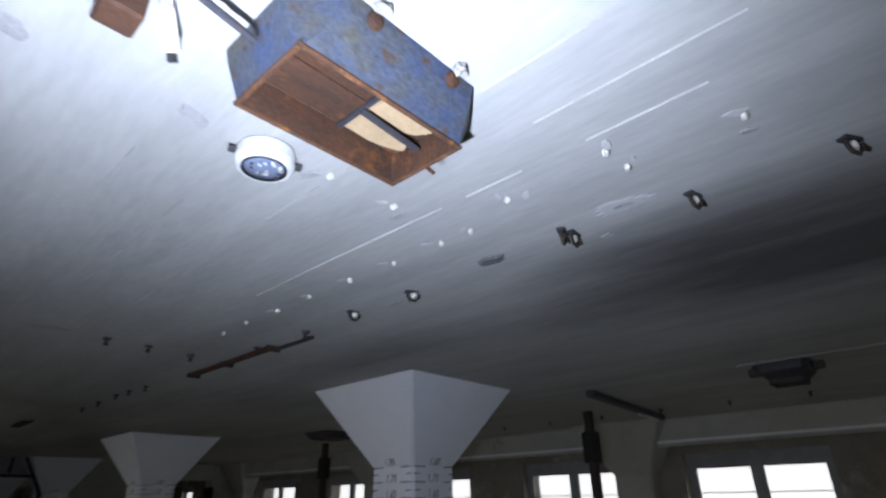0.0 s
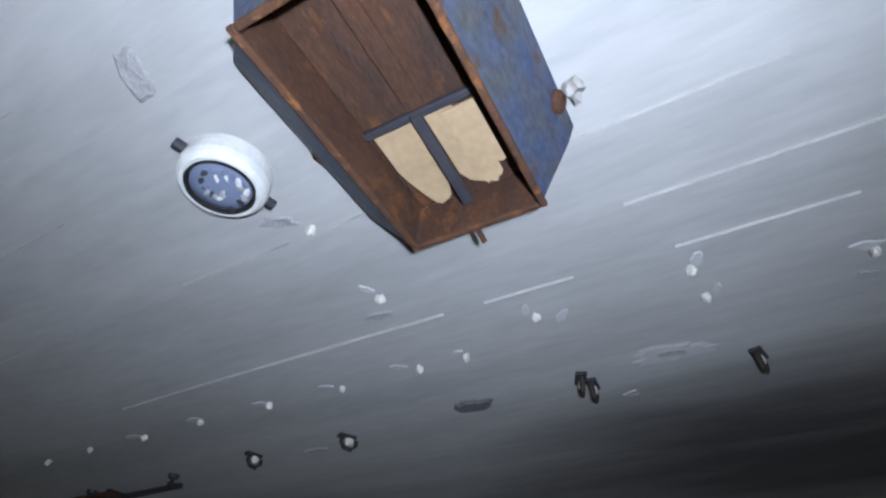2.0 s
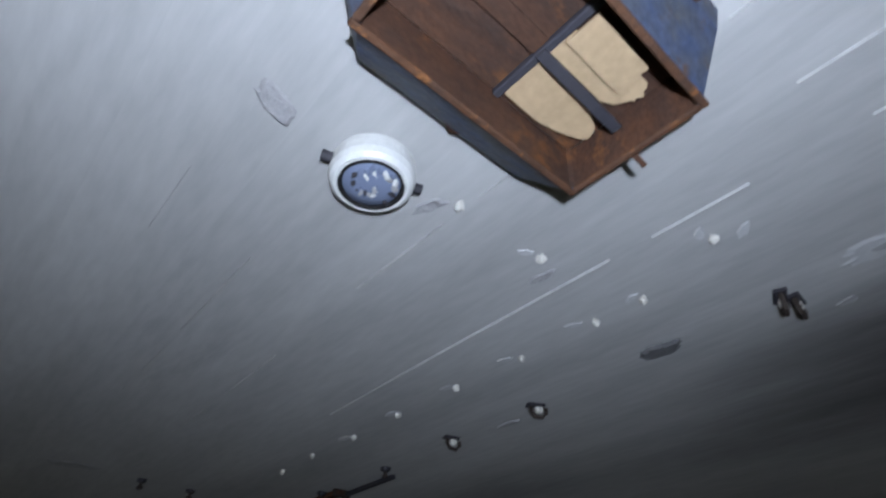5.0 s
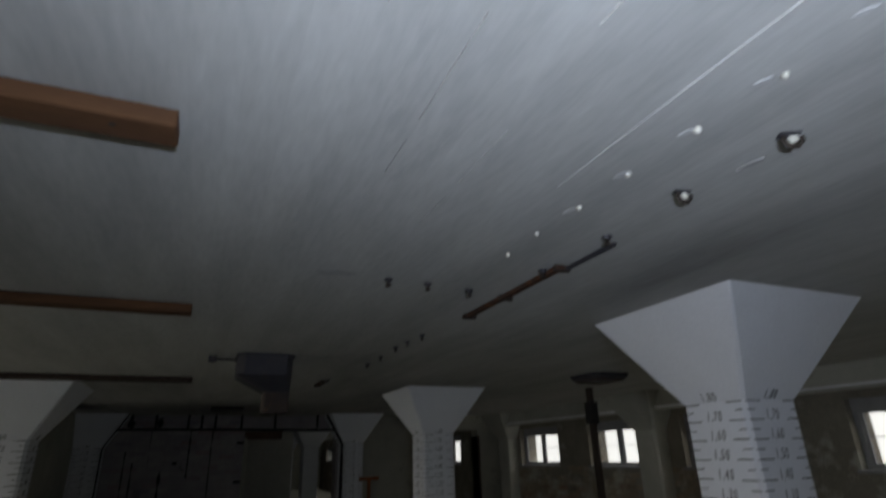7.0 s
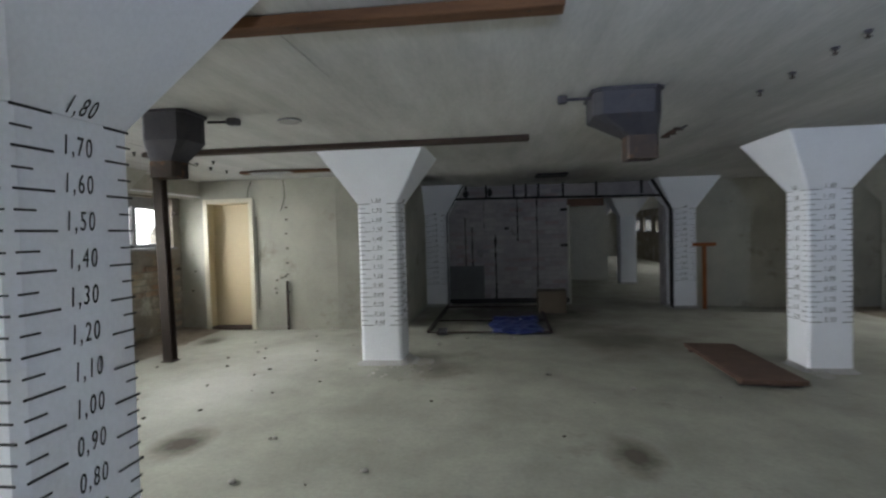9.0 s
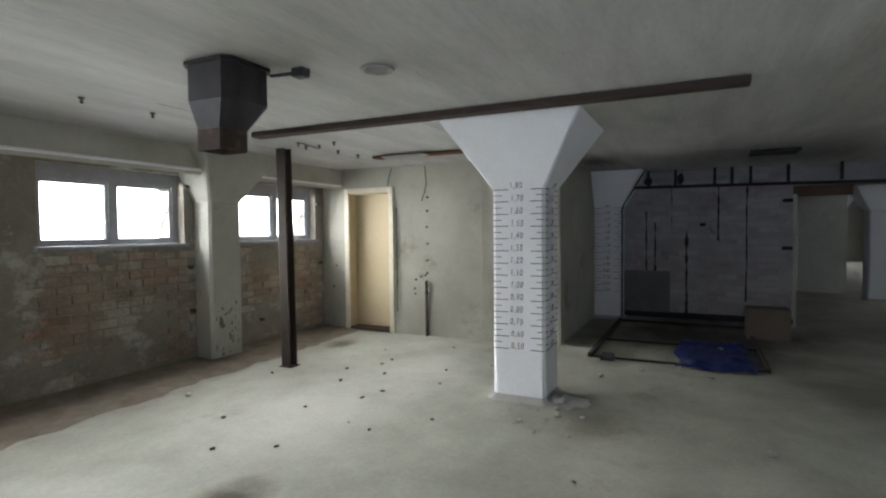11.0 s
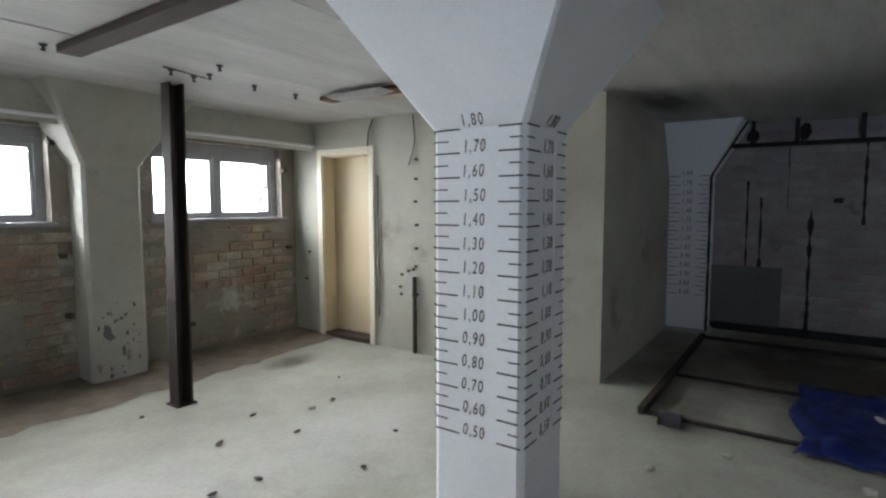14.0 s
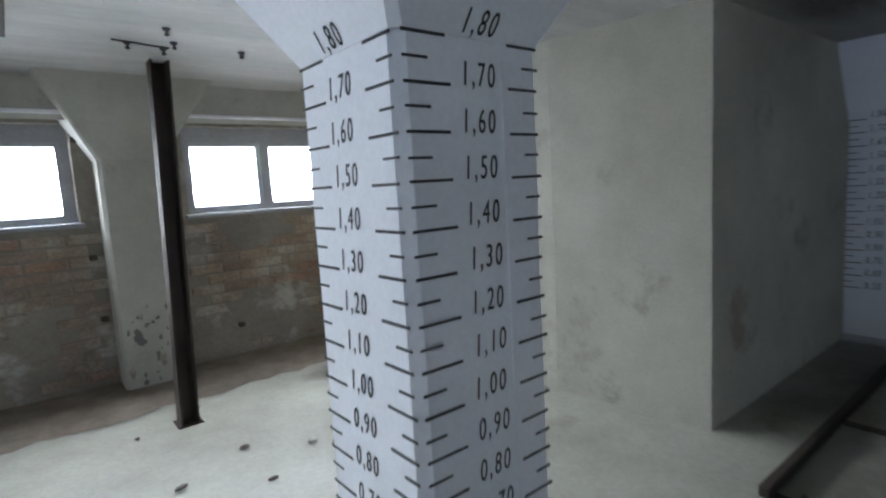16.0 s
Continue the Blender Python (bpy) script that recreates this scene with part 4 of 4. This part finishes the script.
part("architrave", box(-0.01, 0.022, -0.33, 0.33, 1.925, 1.99, 0.004), FRAMEW_M, d)
part("jamb", box(-0.215, -0.012, -0.349, -0.33, 0.0, 1.935), CREAM_M, d)
part("jamb", box(-0.215, -0.012, 0.33, 0.349, 0.0, 1.935), CREAM_M, d)
part("lintel", box(-0.215, -0.012, -0.33, 0.33, 1.915, 1.935), CREAM_M, d)
part("leaf", box(-0.20, -0.16, -0.327, 0.327, 0.045, 1.912, 0.003), CREAM_M, d)
part("threshold", box(-0.215, 0.01, -0.33, 0.33, -0.01, 0.04, 0.005), DARKTIMBER_M, d, "worn dark wooden threshold")

# ---- fittings on the door wall ----
c = empty("wall_pipe", pose(XD, -3.53, 0), "short dark steel pipe standing up along the wall", "pipe")
part("pipe", tube([(0.03, 0, 0.0), (0.03, 0, 0.73)], 0.02, 10), POST_M, c)
part("clamp", box(-0.002, 0.04, -0.03, 0.03, 0.55, 0.575, 0.003), DARKSTEEL_M, c)
for i, z in enumerate((0.83, 1.0, 1.22, 1.44, 1.65, 1.83)):
    tagged(link_mesh("wall_anchor", box(XD - 0.005, XD + 0.022, -3.545 + 0.006 * (i % 3), -3.515 + 0.006 * (i % 3), z - 0.012, z + 0.012, 0.004), CHIP_M), "dark iron anchor stub in the wall", "anchor", "anchors in the door wall")
for i, (y, z) in enumerate(((-3.62, 0.78), (-3.7, 0.74), (-3.72, 0.62), (-3.71, 0.55), (-3.56, 0.8), (-5.0, 0.9), (-5.05, 0.6))):
    tagged(link_mesh("wall_anchor", box(XD - 0.005, XD + 0.018, y - 0.014, y + 0.014, z - 0.012, z + 0.012, 0.004), CHIP_M), "dark iron anchor stub in the wall", "anchor", "anchors in the door wall")
tagged(link_mesh("wall_cable", tube([(XD + 0.012, -3.55, 2.24), (XD + 0.012, -3.53, 2.0), (XD + 0.015, -3.56, 1.88), (XD + 0.02, -3.6, 1.78)], 0.006, 6), BLACK_M), "loose dark cable hanging on the wall", "cable")
tagged(link_mesh("wall_cable", tube([(XD + 0.012, -4.05, 2.24), (XD + 0.02, -4.1, 2.12), (XD + 0.012, -4.12, 1.99)], 0.006, 6), BLACK_M), "loose dark cable above the door", "cable")
tagged(link_mesh("wall_cable", tube([(XD + 0.012, -3.99, 1.7), (XD + 0.014, -3.985, 0.9), (XD + 0.012, -3.99, 0.3)], 0.007, 6), POST_M), "thin brown conduit beside the door frame", "cable")

# ---- dark bay ----
c = empty("overhead_pipe", pose(-11.98, 0, 0), "black horizontal pipe with hangers across the dark bay", "pipe")
part("pipe", tube([(0, -1.36, 2.02), (0, 0.6, 2.0), (0, 2.55, 1.97)], 0.022, 8), BLACK_M, c)
for y in (-1.25, -1.0, -0.62, -0.1, 0.12, 0.35, 0.8, 1.4, 2.2):
    part("hanger", box(-0.012, 0.012, y - 0.02, y + 0.02, 2.02, CEIL + 0.002), BLACK_M, c)
part("lump", lump(0.05, 0.06, 0.07, 3), BLACK_M, c).location = (0, -1.0, 2.1)
part("lump", lump(0.05, 0.05, 0.08, 5), BLACK_M, c).location = (0, -0.55, 2.12)
for yc, s, wide in ((GY[0] + 0.01, 1, 0.045), (GY[1], -1, 0.11)):
    rings = []
    for i in range(61):
        z = ground(yc) + (CEIL - ground(yc)) * i / 60
        w = H0 if z < NECK else H0 + (H1 - H0) * (z - NECK) / (CEIL - NECK)
        ragg = noise.noise((z * 9, yc, 0)) * 0.03 + noise.noise((z * 31, yc, 2)) * 0.02
        th = 0.012 + 0.012 * abs(noise.noise((z * 14, yc, 5)))
        rings.append([(-11.96 + dx, yc + s * (w + dw), z) for dx, dw in ((-wide, -0.002), (wide * 0.6 + ragg, -0.002), (wide * 0.6 + ragg, th), (-wide, th))])
    tagged(link_mesh("bitumen_strip", loft(rings), BLACK_M), "black bitumen strip along the column edge", "strip", "bitumen strips in the dark bay")
def tarry_line(y, z0, z1, w):
    """An uneven run of tar where a conduit was fixed to the bricks."""
    rings = []
    n = max(6, int((z1 - z0) / 0.035))
    for k in range(n + 1):
        z = z0 + (z1 - z0) * k / n
        h = w * max(0.25, 0.62 + 0.75 * noise.noise((z * 7, y * 5, 1)) + 0.4 * noise.noise((z * 23, y * 5, 4)))
        c = y + 0.012 * noise.noise((z * 3, y, 8))
        d = 0.012 + 0.008 * abs(noise.noise((z * 11, y, 6)))
        rings.append([(XW - 0.005, c - h, z), (XW + d, c - h * 0.7, z), (XW + d, c + h * 0.7, z), (XW - 0.005, c + h, z)])
    return loft(rings)


for y, z0, z1, w in ((-1.05, 0.70, 1.66, 0.017), (-0.92, 0.72, 1.48, 0.024), (-0.47, 0.05, 1.34, 0.032), (-0.04, 1.2, 2.06, 0.022), (0.33, 0.3, 2.0, 0.018), (-0.68, 1.35, 2.0, 0.008)):
    tagged(link_mesh("wall_conduit", tarry_line(y, z0, z1, w), BLACK_M), "black tarry conduit trace running up the brick wall", "conduit", "conduits on the end wall")
tagged(link_mesh("wall_lug", box(XW - 0.005, XW + 0.05, -0.29, -0.21, 1.42, 1.47, 0.01), BLACK_M), "small black lug on the brick wall", "lug")
tagged(link_mesh("rendered_panel", box(XW - 0.005, XW + 0.03, -1.39, -0.7, 0.06, 0.73, 0.008), PANELGREY_M), "dark grey cement panel against the brick wall", "panel")
b = empty("cardboard_box", pose(-11.18, 0.49, 0), "brown closed cardboard box standing before the end wall", "box")
part("carton", box(-0.17, 0.17, -0.24, 0.24, ground(0.49) - 0.002, 0.36, 0.006), CARDBOARD2_M, b)
for k in (-1, 1):
    part("flap", loft([rect(0.004 * k, 0.168 * k, -0.235, 0.235, 0.3605), rect(0.006 * k, 0.166 * k, -0.233, 0.233, 0.366)]), CARDBOARD2_M, b)
structure("baseboard", box(XW, XW + 0.035, -1.39, 0.92, -0.005, 0.09, 0.01), BLACK_M, "black tarred strip at the foot of the wall", "baseboard")
g = tagged(empty("door_frame", pose(XW, 0.93, ground(0.93)), "old timber frame left in the wide wall opening", "door frame"), kind="structure")
part("jamb", box(-0.16, 0.03, -0.03, 0.02, 0.0, 1.86 - ground(0.93), 0.006), PLASTER_M, g, "pale dusty timber jamb")
part("lintel", box(-0.10, 0.02, -0.03, 0.66, 1.855, 2.0, 0.006), REDBOARD_M, g, "reddish brown lintel board")
for z in (1.12, 1.80):
    part("hinge_pin", box(-0.002, 0.07, -0.16, -0.032, z - 0.025, z + 0.025, 0.008), BLACK_M, g, "black iron hinge pin")
g = empty("door_2", pose(XW, 4.85, ground(4.85)), "dark wooden door standing open into the hall", "door", kind="structure")
part("leaf", box(0.02, 0.9, -0.025, 0.02, 0.02, 1.93, 0.004), DARKTIMBER_M, g)
part("frame_post", box(-0.31, 0.02, -0.04, 0.0, 0.0, 1.95), DARKTIMBER_M, g)
part("frame_post", box(-0.31, 0.02, 1.0, 1.04, 0.0, 1.95), DARKTIMBER_M, g)

# the iron frame lying on the floor, with the blue sheet over it
f = empty("floor_frame", pose(-9.22, -1.36, 0), "rusty angle-iron frame lying on the floor of the bay", "frame")
part("rail", box(-2.5, 0.02, -0.025, 0.025, -0.004, 0.05, 0.006), POST_M, f)
part("rail", box(-0.04, 0.005, 0.026, 1.70, -0.004, 0.012, 0.003), POST_M, f)
part("rail", box(-2.5, -0.02, 1.66, 1.70, -0.012, 0.03, 0.006), POST_M, f)
part("rail", box(-2.5, -2.46, 0.026, 1.659, -0.004, 0.03, 0.006), POST_M, f)
part("cross_rail", box(-1.0, -0.97, 0.026, 1.659, -0.004, 0.02, 0.004), POST_M, f)
part("roller", tube([(0.14, 0.16, 0.05), (0.14, 0.27, 0.05)], 0.045, 12), DARKSTEEL_M, f)
part("roller_fork", box(-0.02, 0.15, 0.13, 0.155, 0.0, 0.06, 0.005), POST_M, f)


def make_sheet(x0, x1, y0, y1, seed):
    """A crumpled plastic sheet lying over the frame."""
    bm = bmesh.new()
    n = 26
    vs = []
    for i in range(n):
        row = []
        for j in range(n):
            u, v = i / (n - 1), j / (n - 1)
            x, y = x0 + (x1 - x0) * u + 0.09 * noise.noise((u * 3 + seed, v * 3, 1)), y0 + (y1 - y0) * v + 0.09 * noise.noise((u * 3, v * 3 + seed, 5))
            z = 0.012 + 0.05 * abs(noise.noise((u * 4 + seed, v * 5, 2))) + 0.025 * abs(noise.noise((u * 13, v * 11, seed)))
            z += 0.02 * max(0, 1 - abs(x + 9.24) / 0.12) + 0.042 * max(0, 1 - abs(x + 10.2) / 0.12)
            row.append(bm.verts.new((x, y, z)))
        vs.append(row)
    for i in range(n - 1):
        for j in range(n - 1):
            bm.faces.new((vs[i][j], vs[i][j + 1], vs[i + 1][j + 1], vs[i + 1][j]))
    return bm


s = link_mesh("plastic_sheet", make_sheet(-10.4, -9.05, -0.5, 0.2, 2.0), TARP_M, True)
sm = s.modifiers.new("thick", "SOLIDIFY")
sm.thickness = 0.004
tagged(s, "crumpled deep blue plastic sheet lying over the iron frame", "plastic sheet")
# white flake added as a painted glint on the plastic
tagged(link_mesh("sheet_sparkle", ragged(-9.55, -0.08, 0.06, 0.025, 0.135, 0.004, 4, 8, 0.2), PLUG_M), "small white flake painting the sparkle on the sheet", "scrap")

# ---- board, dirt and painted sill shade on the hall floor ----
bd = empty("door_panel", pose(-7.62, 2.05, ground(2.05), -1.3), "reddish brown board lying flat on the floor by a column", "board")
part("board", box(-0.79, 0.79, -0.27, 0.29, 0.03, 0.075, 0.006), REDBOARD_M, bd)
part("batten", box(-0.7, -0.62, -0.25, 0.28, -0.002, 0.031), DARKTIMBER_M, bd)
part("batten", box(0.62, 0.7, -0.25, 0.28, -0.002, 0.031), DARKTIMBER_M, bd)


def dirt_shade_strip(x0, x1, wall, s, seed):
    n = int((x1 - x0) / 0.12)
    bm = bmesh.new()
    rows = []
    for i in range(n + 1):
        x = x0 + (x1 - x0) * i / n
        w = (0.74 if s > 0 else 0.62) + 0.05 * s * (x + 7.5) * (1 if x < -4 else 0) + 0.16 * noise.noise((x * 1.1, seed, 0)) + 0.10 * noise.noise((x * 5, seed, 2)) + 0.05 * noise.noise((x * 14, seed, 4))
        rows.append([bm.verts.new((x, wall - 0.02 * s, ground(wall) + 0.04)), bm.verts.new((x, wall + w * 0.5 * s, ground(wall + w * 0.5 * s) + 0.02 + 0.01 * noise.noise((x * 6, seed, 3)))), bm.verts.new((x, wall + w * s, ground(wall + w * s) + 0.0005))])
    for a, b in zip(rows, rows[1:]):
        for i in range(2):
            q = (a[i], a[i + 1], b[i + 1], b[i])
            bm.faces.new(q if s < 0 else tuple(reversed(q)))
    bmesh.ops.recalc_face_normals(bm, faces=bm.faces[:])
    return bm


# these strips also paint the shade that falls below the window sills
for nm, w, s, x0, x1 in (("dirt_shade_left", WL, 1, XD, XE), ("dirt_shade_right", WR, -1, XW, XE)):
    o = link_mesh(nm, dirt_shade_strip(x0, x1, w, s, 3 + s), DIRT_SHADE_M, True)
    tagged(o, "brown dirt, crumbled plaster and painted sill shade along the wall foot", "dirt", kind="stuff")
rnd = random.Random(11)
chips = [link_mesh("debris_chip", lump(0.03, 0.02, 0.009, k + 1, 1), CHIP_M) for k in range(3)]
rubble = [link_mesh("rubble_piece", lump(0.03, 0.026, 0.016, k + 9, 1), RUBBLE_M) for k in range(3)]
for o in chips:
    tagged(o, "small dark debris chip lying on the floor", "debris", "debris on the floor")
for o in rubble:
    tagged(o, "small pale plaster crumb lying on the floor", "rubble", "rubble on the floor")
spots = [(-7.33, -3.3), (-7.71, -3.5), (-7.7, -3.05), (-8.21, -3.27), (-7.2, -2.76), (-6.98, -2.82), (-6.15, -3.5), (-6.39, -2.36), (-7.27, -4.08), (-5.7, -3.1), (-5.0, -2.6), (-5.35, -1.9),
         (-4.4, -2.3), (-7.6, -2.4), (-8.6, -3.6), (-9.0, -2.9), (-8.05, -2.55), (-6.6, -3.1), (-5.9, -2.75), (-6.75, -2.05), (-5.5, 0.1), (-6.2, -0.9), (-4.7, -1.4), (-8.4, -2.2)]
for i, (x, y) in enumerate(spots):
    o = chips[i] if i < 3 else copy_thing(chips[i % 3], pose(0, 0, 0))
    s = rnd.uniform(0.65, 1.15) if i < 9 else rnd.uniform(0.3, 0.7)
    o.matrix_world = pose(x, y, ground(y) + 0.006, 0, 0, rnd.uniform(0, 360)) @ Matrix.Diagonal((s * rnd.uniform(0.9, 1.5), s, 1, 1))
st = empty("timber_strip", pose(-4.48, 3.7, ground(3.7), -1.4, 0, 11.5), "orange-brown timber strip lying on the floor", "timber")
part("strip", box(-0.02, 0.02, -0.62, 0.62, 0.0, 0.022, 0.003), ORANGE_M, st)
for i in range(46):
    o = rubble[i] if i < 3 else copy_thing(rubble[i % 3], pose(0, 0, 0))
    if i < 20:
        x, y = -7.45 + rnd.gauss(0.22, 0.16), -1.45 + rnd.gauss(0.02, 0.2)
        if -7.9 < x < -7.42 and -1.85 < y < -1.36:
            x = -7.38
    else:
        x, y = rnd.uniform(-9.3, -3.0), rnd.uniform(-4.4, 2.2)
    s = rnd.uniform(0.3, 1.2)
    o.matrix_world = pose(x, y, ground(y) + 0.008 * s, 0, 0, rnd.uniform(0, 360)) @ Matrix.Diagonal((s, s, s, 1))
heap = link_mesh("mortar_heap", lump(0.16, 0.07, 0.034, 17, 3, 0.5), SMUDGE_M)
heap.matrix_world = pose(-7.63, -1.30, 0.004, 0, 0, 8)
tagged(heap, "grey mortar and dust heaped against the column foot", "rubble heap")
for i, (x, y) in enumerate(((-7.56, -1.16), (GX[1] - 0.3, GY[1] - 0.3), (GX[0] + 0.3, GY[1] - 0.2))):
    tagged(link_mesh("plaster_crumbs", ragged(x, y, 0.16, 0.10, ground(y) + 0.002, -0.008, 70 + i, 24), RUBBLE_M), "grey crumbs heaped at the column foot", "rubble")

# ---- bricks showing under the windows ----
BW, BH, BJ = 0.25, 0.074, 0.013
brick_meshes = []
for k in range(4):
    bm = box(-BW / 2, BW / 2, -0.02, 0.012, -BH / 2, BH / 2, 0.006)
    for v in bm.verts:
        v.co += 0.004 * noise.noise_vector(v.co * 20 + Vector((k * 5, 0, 0)))
    me = bpy.data.meshes.new("brick")
    bm.to_mesh(me)
    bm.free()
    me.materials.append(BRICK_M)
    brick_meshes.append(me)
wall_left = bpy.data.objects["wall_left"]
wall_right = bpy.data.objects["wall_right"]
for wall, yy, s, spans in ((wall_left, WL, 1, ((-9.5, -7.92), (-7.38, -5.6))), (wall_right, WR, -1, ((-11.8, -7.95), (-7.35, -5.4)))):
    for a, b in spans:
        row = 0
        z = 0.12
        while z < 1.2:
            x = a + BW / 2 + (BW / 2 if row % 2 else 0)
            while x + BW / 2 < b:
                keep = noise.noise((x * 1.1 + 5, z * 1.9, s * 3.0))
                if keep > -0.26:
                    o = new("brick", brick_meshes[rnd.randrange(4)])
                    o.parent = wall
                    o.matrix_local = pose(x, yy + s * (0.002 + rnd.uniform(-0.007, 0.003)), z, rnd.uniform(-0.6, 0.6), 0, (0 if s > 0 else 180) + rnd.uniform(-0.6, 0.6))
                x += BW + BJ
            z += BH + BJ
            row += 1

# painted bricks of the end wall
end_meshes = []
for me in brick_meshes:
    m2 = me.copy()
    m2.name = "brick"
    m2.materials[0] = DARKWALL_M
    end_meshes.append(m2)
wall_end = bpy.data.objects["wall_end"]
row, z = 0, 0.14
while z < 2.2:
    y = -1.36 + BW / 2 + (BW / 2 if row % 2 else 0)
    while y + BW / 2 < 0.92:
        o = new("brick", end_meshes[rnd.randrange(4)])
        o.parent = wall_end
        o.matrix_local = pose(XW + rnd.uniform(-0.010, -0.006), y, z, 0, rnd.uniform(-0.4, 0.4), -90 + rnd.uniform(-0.4, 0.4))
        y += BW + BJ
    z += BH + BJ
    row += 1

# remains of plaster over the bricks
rnd = random.Random(21)
for wall, yy, s, spans, many in ((wall_left, WL, 1, ((-9.5, -7.95), (-7.35, -5.4)), 22), (wall_right, WR, -1, ((-11.5, -7.85), (-7.3, -5.4)), 20)):
    for i in range(many):
        a, b = spans[i % 2]
        z = rnd.choice((rnd.uniform(0.1, 0.34), rnd.uniform(0.1, 0.34), rnd.uniform(1.0, 1.16)))
        o = link_mesh("plaster_remnant", ragged(0, 0, rnd.uniform(0.1, 0.3), rnd.uniform(0.04, 0.11), 0.0, 0.005, 200 + i, 28), LOWER_M)
        o.parent = wall
        o.matrix_local = pose(rnd.uniform(a + 0.15, b - 0.15), yy + s * (0.0125 + 0.0007 * i), z, 90 * s, 0, 0)
for i, (x, z) in enumerate(((-7.28, 1.02), (-7.3, 0.55), (-9.4, 1.78), (-9.45, 0.95), (-7.25, 1.88), (-8.3, 0.3))):
    tagged(link_mesh("iron_stub", box(x - 0.025, x + 0.025, WL - 0.01, WL + 0.05, z - 0.02, z + 0.02, 0.008), CHIP_M), "rusty iron stub sticking out of the wall", "stub", "iron stubs in the window wall")
